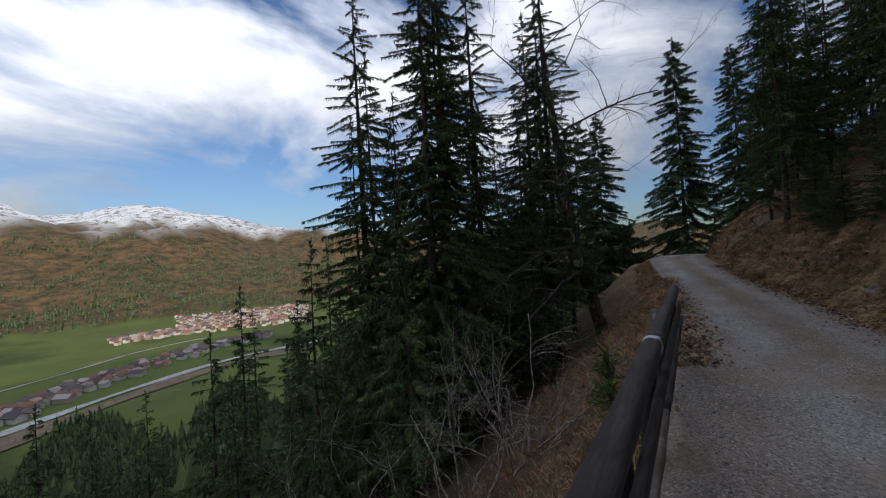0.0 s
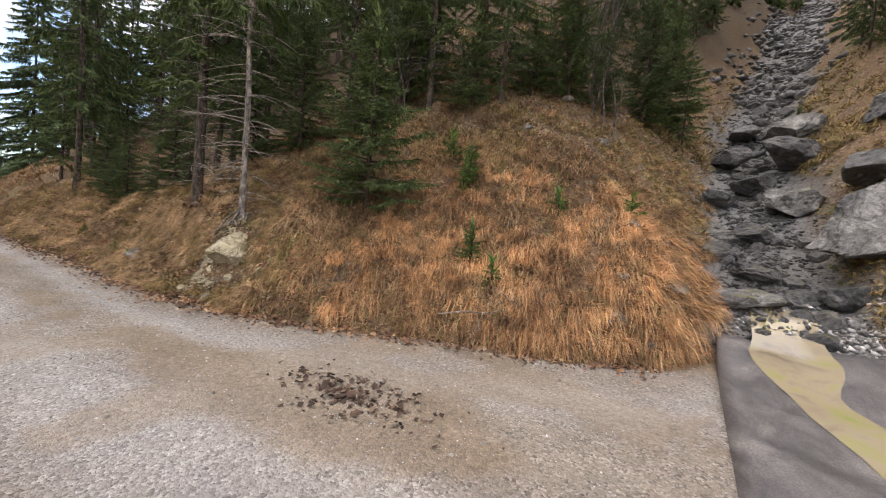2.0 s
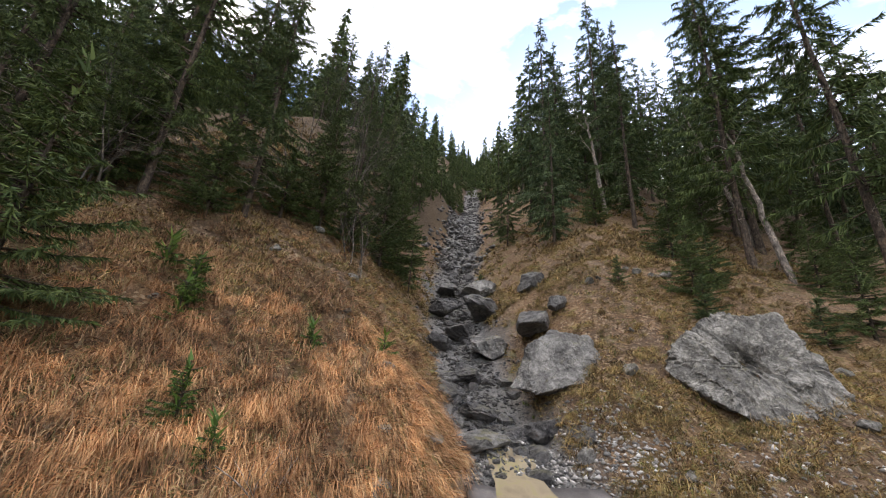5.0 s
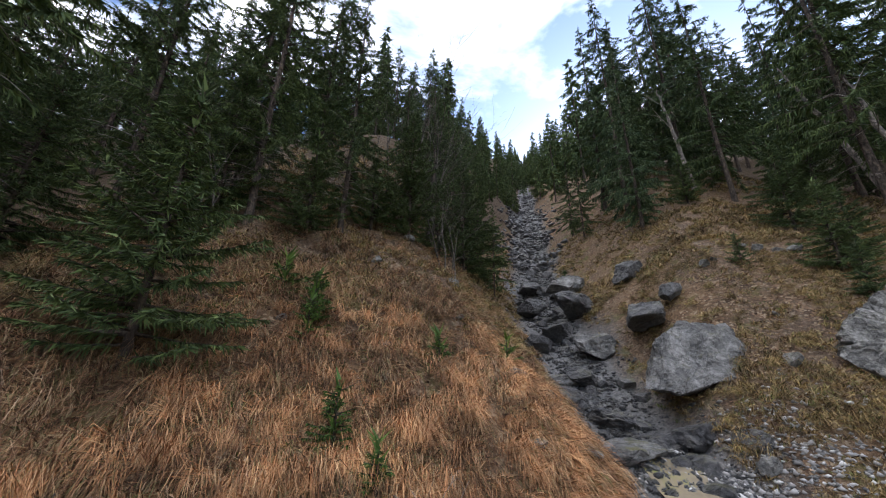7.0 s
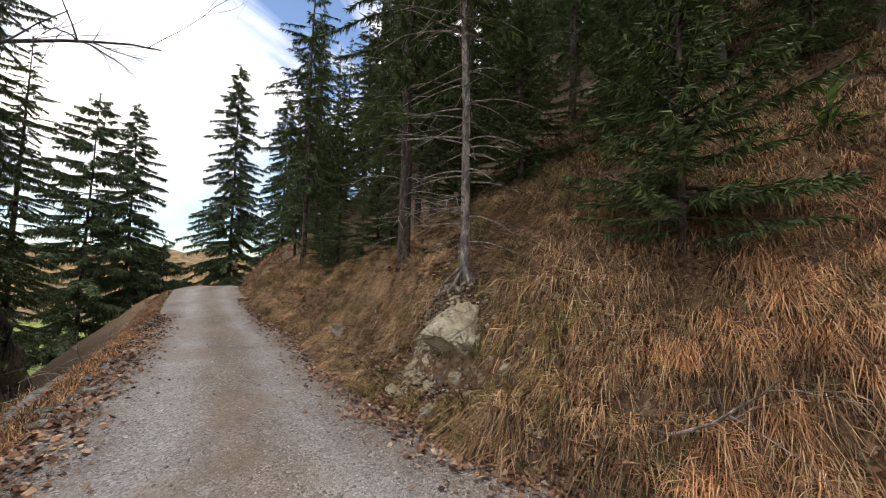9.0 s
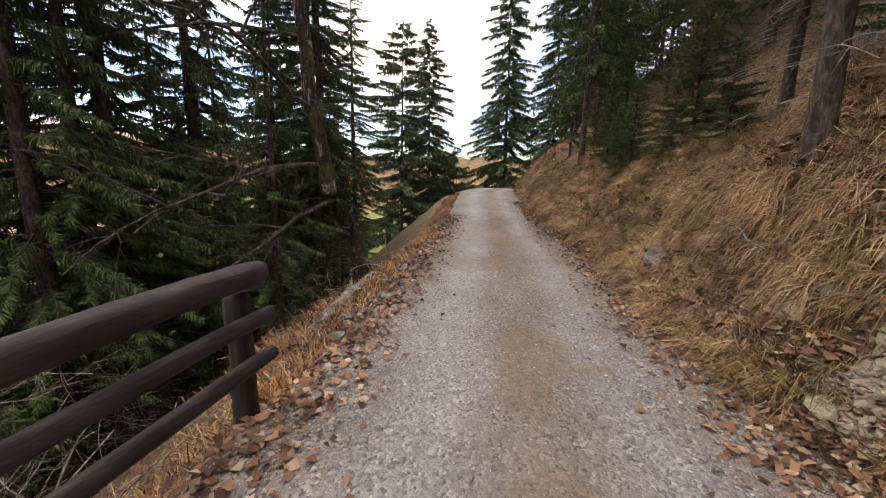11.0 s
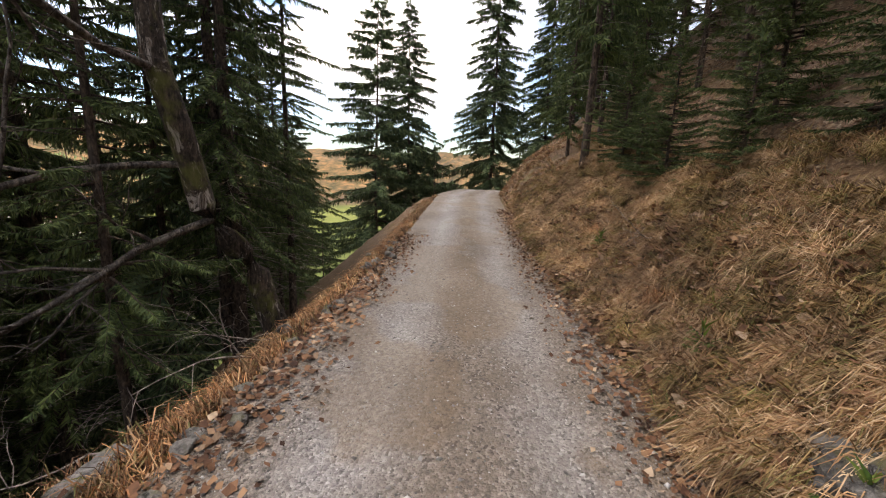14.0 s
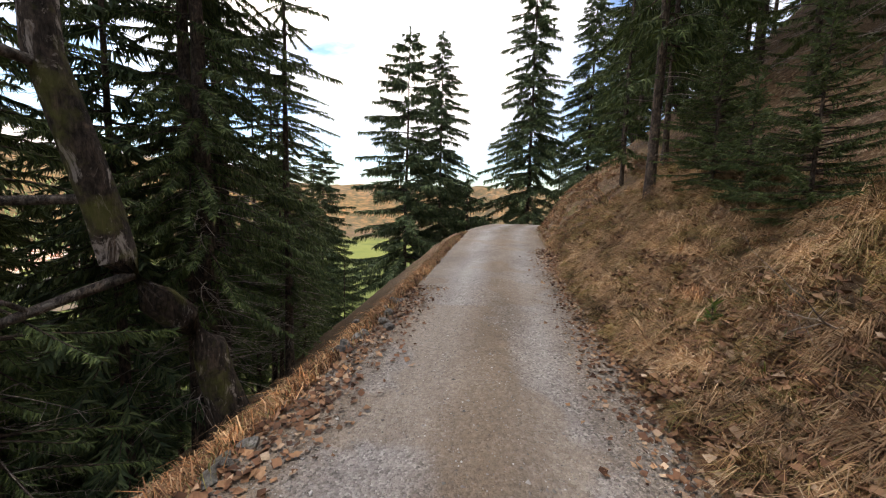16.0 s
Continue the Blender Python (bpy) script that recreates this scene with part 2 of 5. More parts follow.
def mat_bark(name, lo, hi, rough=0.9, moss=0.0, lichen=0.0):
    m, nt, b = material(name, rough, 0.2)
    v = local_vec(nt, (1, 1, 0.25))
    n = noise_tex(nt, v, 22, 6, 0.7, 0.5)
    big = noise_tex(nt, local_vec(nt), 2.3, 5, 0.6)
    col = ramp(nt, n, [(0.35, lo), (0.65, hi)])
    scab = noise_tex(nt, local_vec(nt, (1, 1, 0.6)), 9, 5, 0.7, 1.0)
    col = mix_col(nt, 1.0, col, ramp(nt, scab, [(0.38, (0.45, 0.43, 0.42)), (0.52, (1, 1, 1)), (0.66, (1.9, 1.75, 1.6))]), "MULTIPLY")
    if lichen:
        pale = noise_tex(nt, local_vec(nt, (1, 1, 0.45)), 5.5, 6, 0.72, 0.8)
        col = mix_col(nt, ramp(nt, pale, [(0.56, (0, 0, 0)), (0.63, (lichen,) * 3)]), col, (0.3, 0.265, 0.235))
    if moss:
        col = mix_col(nt, ramp(nt, big, [(0.5, (0, 0, 0)), (0.63, (moss,) * 3)]), col, (0.09, 0.095, 0.02))
    nt.links.new(col, b.inputs["Base Color"])
    bump(nt, b, n, 0.9, 0.03)
    return m


def mat_leaf(name, a, c, d, rough=0.7):
    m, nt, b = material(name, rough, 0.25)
    oi = nt.nodes.new("ShaderNodeObjectInfo")
    r = math_node(nt, "ADD", math_node(nt, "MULTIPLY", island(nt), 0.75), math_node(nt, "MULTIPLY", oi.outputs["Random"], 0.25))
    col = ramp(nt, r, [(0.1, a), (0.5, c), (0.95, d)])
    nt.links.new(col, b.inputs["Base Color"])
    return m


def mat_grass(name, stops):
    m, nt, b = material(name, 0.75, 0.25)
    col = ramp(nt, island(nt), stops)
    patch = ramp(nt, noise_tex(nt, place_vec(nt), 0.8, 4, 0.6), [(0.35, (0.5, 0.47, 0.47)), (0.65, (1.05, 1.02, 1.0))])
    col = mix_col(nt, 1.0, col, patch, "MULTIPLY")
    fleck = ramp(nt, noise_tex(nt, place_vec(nt), 4.5, 5, 0.7, 0.4), [(0.36, (0.4, 0.38, 0.36)), (0.52, (0.95, 0.93, 0.9)), (0.68, (1.3, 1.27, 1.2))])
    nt.links.new(mix_col(nt, 1.0, col, fleck, "MULTIPLY"), b.inputs["Base Color"])
    return m


def mat_timber(name, lo, mid, hi, rough=0.6):
    m, nt, b = material(name, rough, 0.4)
    v = local_vec(nt, (0.12, 1, 1))
    n = noise_tex(nt, v, 26, 7, 0.7, 0.8)
    big = noise_tex(nt, local_vec(nt), 3.0, 5, 0.6)
    col = ramp(nt, n, [(0.3, lo), (0.5, mid), (0.75, hi)])
    col = mix_col(nt, 1.0, col, ramp(nt, big, [(0.35, (0.55, 0.52, 0.52)), (0.65, (1.15, 1.15, 1.15))]), "MULTIPLY")
    nt.links.new(col, b.inputs["Base Color"])
    bump(nt, b, n, 0.7, 0.012)
    return m


M_GROUND, M_GRAVEL, M_CONC, M_STREAM = mat_ground(), mat_gravel(), mat_concrete(), mat_stream()
M_LIME = mat_rock("limestone", (0.03, 0.028, 0.026), (0.14, 0.132, 0.12), (0.36, 0.34, 0.31), 0.7)
M_OCHRE = mat_rock("ochre_rock", (0.2, 0.16, 0.1), (0.38, 0.32, 0.21), (0.55, 0.49, 0.36), 0.6)
M_GREYROCK = mat_rock("weathered_grey_rock", (0.05, 0.048, 0.046), (0.15, 0.143, 0.135), (0.33, 0.315, 0.295), 0.8)
M_WETROCK = mat_rock("wet_dark_rock", (0.022, 0.021, 0.022), (0.065, 0.062, 0.062), (0.17, 0.16, 0.15), 0.5, 0.45)
M_BARK = mat_bark("conifer_bark", (0.03, 0.022, 0.017), (0.11, 0.085, 0.068))
M_BARK_GREY = mat_bark("grey_bark", (0.09, 0.075, 0.065), (0.3, 0.26, 0.23))
M_BARK_MOSS = mat_bark("mossy_bark", (0.012, 0.009, 0.007), (0.06, 0.046, 0.036), 0.9, 0.6, 0.85)
M_LIMB = mat_bark("lichened_limb", (0.025, 0.02, 0.017), (0.13, 0.115, 0.1), 0.9, 0.0, 0.6)
M_TWIG = mat_bark("bare_twig", (0.14, 0.12, 0.105), (0.36, 0.32, 0.285))
M_SPRUCE = mat_leaf("spruce_needles", (0.028, 0.046, 0.016), (0.066, 0.1, 0.032), (0.14, 0.18, 0.056))
M_FIR = mat_leaf("fir_needles", (0.03, 0.052, 0.025), (0.068, 0.105, 0.045), (0.14, 0.18, 0.075))
M_SAPLING = mat_leaf("sapling_needles", (0.03, 0.06, 0.012), (0.06, 0.11, 0.02), (0.13, 0.18, 0.03))
M_GRASS = mat_grass("dry_grass", [(0.0, (0.1, 0.053, 0.03)), (0.3, (0.3, 0.155, 0.08)), (0.55, (0.46, 0.26, 0.13)), (0.75, (0.62, 0.44, 0.27)), (0.88, (0.3, 0.26, 0.11)), (1.0, (0.12, 0.15, 0.045))])
M_OLIVE = mat_grass("olive_dry_grass", [(0.0, (0.1, 0.065, 0.03)), (0.3, (0.24, 0.15, 0.06)), (0.55, (0.36, 0.25, 0.1)), (0.75, (0.48, 0.37, 0.18)), (0.9, (0.2, 0.2, 0.06)), (1.0, (0.12, 0.15, 0.04))])
M_STRAW = mat_grass("bright_straw", [(0.0, (0.42, 0.19, 0.085)), (0.5, (0.66, 0.35, 0.16)), (1.0, (0.74, 0.52, 0.29))])
M_PALE_STRAW = mat_grass("pale_straw", [(0.0, (0.3, 0.16, 0.085)), (0.5, (0.55, 0.36, 0.19)), (1.0, (0.72, 0.57, 0.38))])
M_WETLEAF = mat_grass("wet_dark_leaves", [(0.0, (0.02, 0.013, 0.01)), (0.6, (0.075, 0.045, 0.032)), (1.0, (0.16, 0.11, 0.08))])
M_LITTER = mat_grass("fallen_leaves", [(0.0, (0.08, 0.04, 0.025)), (0.45, (0.24, 0.125, 0.07)), (0.8, (0.38, 0.23, 0.13)), (1.0, (0.55, 0.44, 0.32))])
M_GREEN = mat_grass("green_herbs", [(0.0, (0.05, 0.09, 0.012)), (0.6, (0.13, 0.19, 0.025)), (1.0, (0.24, 0.27, 0.05))])
M_RAIL = mat_timber("dark_weathered_timber", (0.01, 0.008, 0.0075), (0.032, 0.025, 0.023), (0.085, 0.07, 0.064), 0.72)
M_PALE = mat_timber("pale_weathered_timber", (0.06, 0.048, 0.04), (0.15, 0.12, 0.1), (0.26, 0.22, 0.19), 0.8)
M_STEEL = material("galvanised_steel", 0.4, 0.5)[0]
M_STEEL.node_tree.nodes["Principled BSDF"].inputs["Metallic"].default_value = 0.9
M_STEEL.node_tree.nodes["Principled BSDF"].inputs["Base Color"].default_value = (0.45, 0.45, 0.46, 1)


# ---- mesh helpers ----
def mesh_from(name, verts, faces, mat, smooth=False):
    me = bpy.data.meshes.new(name)
    verts = np.asarray(verts, dtype=np.float32)
    if isinstance(faces, np.ndarray):
        n, k = faces.shape
        me.vertices.add(len(verts))
        me.vertices.foreach_set("co", verts.ravel())
        me.loops.add(n * k)
        me.loops.foreach_set("vertex_index", faces.astype(np.int32).ravel())
        me.polygons.add(n)
        me.polygons.foreach_set("loop_start", np.arange(0, n * k, k, dtype=np.int32))
        me.update(calc_edges=True)
    else:
        me.from_pydata([tuple(v) for v in verts.tolist()], [], faces)
        me.update()
    me.materials.append(mat)
    if smooth:
        me.polygons.foreach_set("use_smooth", np.ones(len(me.polygons), dtype=bool))
    return me


def obj(name, me, parent=None, label="", category="", group="", kind=""):
    ob = new(name, me)
    if parent is not None:
        ob.parent = parent
    return tagged(ob, label, category, group, kind)


def empty(name, label, category, group="", at=(0, 0, 0)):
    ob = new(name)
    ob.location = at
    return tagged(ob, label, category, group)


def tube(points, radii, sides=6):
    """Vertices and quads of a tapered tube along a bent line."""
    p = np.asarray(points, float)
    n = len(p)
    d = np.gradient(p, axis=0)
    d /= np.linalg.norm(d, axis=1)[:, None] + 1e-9
    ref = np.where(np.abs(d[:, 2:3]) > 0.9, np.array([[1.0, 0, 0]]), np.array([[0, 0, 1.0]]))
    u = np.cross(d, ref)
    u /= np.linalg.norm(u, axis=1)[:, None] + 1e-9
    w = np.cross(d, u)
    a = np.linspace(0, 2 * math.pi, sides, endpoint=False)
    ring = (u[:, None] * np.cos(a)[None, :, None] + w[:, None] * np.sin(a)[None, :, None]) * np.asarray(radii, float)[:, None, None]
    verts = (p[:, None] + ring).reshape(-1, 3)
    i = np.arange(n - 1)[:, None] * sides
    k = np.arange(sides)[None]
    k2 = (k + 1) % sides
    f = np.stack([i + k, i + k2, i + sides + k2, i + sides + k], -1).reshape(-1, 4)
    return verts, f


class Heap:
    """Gathers vertices and equal-sided faces into one mesh."""

    def __init__(self):
        self.v, self.f, self.n = [], [], 0

    def add(self, v, f):
        self.v.append(np.asarray(v, float))
        self.f.append(np.asarray(f) + self.n)
        self.n += len(v)

    def mesh(self, name, mat, smooth=False):
        return mesh_from(name, np.concatenate(self.v), np.concatenate(self.f), mat, smooth)


# ---- lie of the land ----
def vnoise(x, y, seed=0):
    xi, yi = np.floor(x), np.floor(y)
    fx, fy = x - xi, y - yi
    fx, fy = fx * fx * (3 - 2 * fx), fy * fy * (3 - 2 * fy)

    def hsh(a, b):
        s = np.sin(a * 127.1 + b * 311.7 + seed * 74.7) * 43758.5453
        return s - np.floor(s)
    return (hsh(xi, yi) * (1 - fx) + hsh(xi + 1, yi) * fx) * (1 - fy) + (hsh(xi, yi + 1) * (1 - fx) + hsh(xi + 1, yi + 1) * fx) * fy - 0.5


def fbm(x, y, octaves=4, seed=0, gain=0.5):
    s, a = 0, 1.0
    for o in range(octaves):
        s = s + a * vnoise(x * 2.03 ** o + 17 * o, y * 2.03 ** o - 9 * o, seed + o)
        a *= gain
    return s


def sstep(a, b, x):
    t = np.clip((x - a) / (b - a), 0, 1)
    return t * t * (3 - 2 * t)


def smin(a, b, k):
    h = np.clip(0.5 + 0.5 * (b - a) / k, 0, 1)
    return b * (1 - h) + a * h - k * h * (1 - h)


def bend(x):
    d = np.clip(-27 - x, 0, None)
    return np.where(d < 16, 0.033 * d * d, 0.033 * 256 + 1.056 * (d - 16))


FOOT_X = [-60, -30, -16, -13, -10.5, -8.8, -7.4, -5.5, -4.2, -3, -2, -1, 0, 1.0, 1.5, 3.4, 4.0, 5.2, 7, 12, 60]
FOOT_Y = [1.1, 1.0, 0.92, 1.0, 1.1, 1.08, 0.98, 1.0, 1.22, 1.65, 2.15, 2.55, 2.95, 3.5, 4.5, 4.6, 4.25, 3.75, 3.45, 3.2, 3.0]
EDGE_X = [-60, -30, -16, -8, -5.5, -3, 2, 10, 60]
EDGE_Y = [-2.6, -2.4, -1.9, -1.85, -1.88, -2.06, -2.5, -3.1, -3.4]


def foot(x):
    return np.interp(x, FOOT_X, FOOT_Y) + bend(x)


def edge(x):
    return np.interp(x, EDGE_X, EDGE_Y) + bend(x)


def road_z(x):
    return np.interp(x, [-200, -60, -33, -12, 60], [-12, -1.2, 0.55, 0, 0])


GUL_Y = [0, 3, 4.6, 6.1, 8.6, 12, 18, 40, 74, 200, 400]
GUL_Z = [0, 0.03, 0.32, 0.8, 1.9, 3.9, 7.6, 20, 40, 128, 260]
GUL_X = [2.4, 2.4, 2.4, 2.3, 2.25, 2.2, 3.0, 6.5, 12.5, 33, 66]


def land(x, y, rough=True):
    x, y = np.asarray(x, float), np.asarray(y, float)
    rz = road_z(x)
    up = y - foot(x)
    steep = sstep(-9.2, -7.8, x) * (1 - sstep(-4.6, -3.6, x))
    lazy = sstep(-8.2, -10, x) * sstep(-22, -13, x)
    u = np.clip(up, 0, None)
    first = 1.3 + 0.75 * steep - 0.75 * lazy - 0.35 * sstep(3.6, 5, x)
    plane = first * np.clip(u, 0, 0.65) + 0.9 * np.clip(u - 0.65, 0, 16) + 0.68 * np.clip(u - 16.65, 0, 400)
    cut = 0.6 * np.clip(u, 0, 0.6) + 0.95 * sstep(0.5, 0.88, u) + 0.9 * np.clip(u - 0.9, 0, 16) + 0.68 * np.clip(u - 16.9, 0, 400)
    plane = plane * (1 - steep) + cut * steep
    zg = np.interp(y, GUL_Y, GUL_Z)
    dx = x - np.interp(y, GUL_Y, GUL_X)
    side = np.where(dx < 0, 1.2, 0.98) * np.clip(np.abs(dx) - 0.75 - 0.015 * np.clip(y, 0, 60), 0, None)
    side = side - 0.22 * np.exp(-(dx / 0.8) ** 2) * sstep(4.8, 7, y)
    hill = np.where(up > 0, smin(plane, zg + side, 0.35), 0)
    hill = np.where(up > 0, np.maximum(hill, 0.0), 0)
    dn = np.clip(edge(x) - y - 0.3 * sstep(-9.4, -8.7, x) * (1 - sstep(-6.5, -6.0, x)), 0, None)
    low = -(0.75 * np.clip(dn, 0, 0.5) + 0.86 * np.clip(dn - 0.5, 0, 22) + 0.62 * np.clip(dn - 22.5, 0, None))
    z = rz + hill + low
    bulge = sstep(0.15, 1.4, up) + sstep(0.2, 1.2, dn)
    if rough:
        far_scale = np.clip((np.abs(x) + np.abs(y)) / 60, 1, 8)
        z = z + bulge * (0.34 * fbm(x * 0.55, y * 0.55, 4, 3) + 0.14 * fbm(x * 2.3, y * 2.3, 3, 9)) * np.clip(far_scale, 1, 3)
        z = z + 3.5 * fbm(x * 0.05, y * 0.05, 3, 5) * sstep(12, 40, np.hypot(x + 5, y)) * np.clip(bulge, 0, 1)
    # a hollow under the boulder's overhang
    z = z - 0.45 * np.exp(-((x - 6.05) ** 2 + (y - 5.3) ** 2) / 0.3)
    # under the road bed the ground lies a little lower
    z = z - (0.05 + 0.3 * sstep(-20, -30, x)) * (up < -0.04) * (dn < 0.001)
    # the valley and the far range
    r = np.hypot(x, y)
    floor_z = -150 + 4 * fbm(x * 0.004, y * 0.004, 3, 2)
    z = np.maximum(z, floor_z)
    az = np.degrees(np.arctan2(-x, y))
    crest = np.interp(np.mod(az, 360), [90, 118, 126, 134, 141, 149, 153, 157, 161, 165, 170, 180, 270], [130, 150, 250, 300, 345, 430, 480, 505, 440, 415, 500, 520, 300])
    fb = fbm(x * 0.0016, y * 0.0016, 6, 11, 0.55)
    far = -150 + (crest + 150) * sstep(1500, 3600, r + 250 * fb) ** 0.85 * (1 - 0.6 * sstep(3700, 4500, r)) + 110 * fb * sstep(1650, 2500, r)
    return np.where(((y < -600) | ((x < -1400) & (y < 900))) & (r > 1400), np.maximum(z, far), z)


def axis(lo, hi, fine, start, end, grow):
    mid = list(np.arange(lo, hi + fine / 2, fine))
    a, s = [], fine
    p = lo
    while p > start:
        s *= grow
        p -= s
        a.append(max(p, start))
    c, s = [], fine
    p = hi
    while p < end:
        s *= grow
        p += s
        c.append(min(p, end))
    return np.array(a[::-1] + mid + c)


def grid_mesh(name, xs, ys, zf, mat):
    X, Y = np.meshgrid(xs, ys)
    Z = zf(X, Y)
    nx, ny = len(xs), len(ys)
    i = (np.arange(ny - 1)[:, None] * nx + np.arange(nx - 1)[None]).ravel()
    f = np.stack([i, i + 1, i + nx + 1, i + nx], -1)
    return mesh_from(name, np.stack([X, Y, Z], -1).reshape(-1, 3), f, mat, True), X.ravel(), Y.ravel(), Z.ravel()


def set_attr(me, name, values):
    a = me.attributes.new(name, "FLOAT", "POINT")
    a.data.foreach_set("value", np.asarray(values, dtype=np.float32))


def build_ground():
    xs = axis(-23, 10, 0.2, -4600, 4600, 1.05)
    ys = axis(-5, 11, 0.17, -4600, 700, 1.045)
    me, X, Y, Z = grid_mesh("ground", xs, ys, land, M_GROUND)
    up, dn = Y - foot(X), edge(X) - Y
    r = np.hypot(X, Y)
    dxg = np.abs(X - np.interp(Y, GUL_Y, GUL_X))
    n = fbm(X * 0.4, Y * 0.4, 3, 21)
    forest = sstep(4.5, 6.5, up + 2 * n) * sstep(-3.0, -4.5, X - 0.25 * Y + n) + sstep(10, 14, up + 2 * n) * sstep(5, 10, X - 0.2 * Y)
    forest = np.clip(forest + sstep(1.0, 3.0, dn + n), 0, 1)
    set_attr(me, "forest", forest)
    set_attr(me, "scree", np.clip(sstep(1.35, 0.7, dxg - 0.012 * np.clip(Y, 0, 60) + 0.7 * n) * sstep(4.3, 5.0, Y), 0, 1))
    set_attr(me, "meadow", sstep(-138, -144, Z) * (r > 300))
    set_attr(me, "range", sstep(-140, -125, Z) * (r > 1300))
    set_attr(me, "snow", sstep(215, 320, Z + 120 * fbm(X * 0.006, Y * 0.006, 3, 4)) * (r > 2000))
    obj("ground", me, None, "grassy mountainside falling from forest to a green valley", "ground", "", "structure")


def road_surface(x, y):
    c = (foot(x) + edge(x)) / 2
    w = np.clip((foot(x) - edge(x)) / 2, 0.5, None)
    t = (y - edge(x)) / (2 * w)
    ruts = np.exp(-((t - 0.28) / 0.1) ** 2) + np.exp(-((t - 0.72) / 0.1) ** 2)
    z = road_z(x) + 0.035 * (1 - ((y - c) / w) ** 2) - 0.022 * ruts
    return z + 0.018 * fbm(x * 1.3, y * 1.3, 4, 31) + 0.008 * vnoise(x * 14, y * 14, 8), t


def build_road():
    xs = axis(-24, 9, 0.11, -62, 45, 1.05)
    k = 46
    T = np.linspace(-0.03, 1.03, k)
    X = np.repeat(xs[None], k, 0)
    E, F = edge(X), foot(X)
    wob = 0.10 * fbm(X * 1.7, X * 0 + 3, 3, 41)
    Y = E + (F - E) * T[:, None] + wob * (T[:, None] - 0.5) * 2
    Z, t = road_surface(X, Y)
    Z = Z - 0.06 * sstep(0.985, 1.03, t) - 0.06 * sstep(0.015, -0.03, t)
    Z = Z - 0.16 * ((X > 1.68) & (X < 3.44))
    nx = len(xs)
    i = (np.arange(k - 1)[:, None] * nx + np.arange(nx - 1)[None]).ravel()
    f = np.stack([i, i + 1, i + nx + 1, i + nx], -1)
    me = mesh_from("road", np.stack([X, Y, Z], -1).reshape(-1, 3), f, M_GRAVEL, True)
    n = fbm(X * 1.1, Y * 1.1, 4, 51)
    mud = sstep(0.12, 0.3, 0.9 * n + 0.5 * sstep(0.86, 1.0, t) + 0.28 * np.exp(-((t - 0.52) / 0.09) ** 2) + 0.55 * np.exp(-((X + 0.6) ** 2 + (Y - 0.9) ** 2) / 1.6))
    set_attr(me, "mud", np.clip(mud, 0, 0.6).ravel())
    tr = np.exp(-((t - 0.3) / 0.13) ** 2) + 0.75 * np.exp(-((t - 0.72) / 0.1) ** 2)
    set_attr(me, "track", np.clip(tr + 0.5 * n, 0, 1).ravel())
    obj("road", me, None, "grey gravel forest road with two wheel tracks", "road", "", "structure")


build_ground()
build_road()


def ground_at(x, y):
    return float(land(np.array([x]), np.array([y]))[0])


# ---- trees ----
def diamonds(base, way, side, length, width):
    """Thin pointed sprays: base points, unit directions, unit side vectors, lengths, widths."""
    n = len(base)
    v = np.empty((n, 3, 3))
    v[:, 0], v[:, 1], v[:, 2] = base + side * width[:, None] * 0.5, base - side * width[:, None] * 0.5, base + way * length[:, None]
    return v.reshape(-1, 3), np.arange(3 * n).reshape(-1, 3)


def unit(v):
    return v / (np.linalg.norm(v, axis=-1, keepdims=True) + 1e-9)


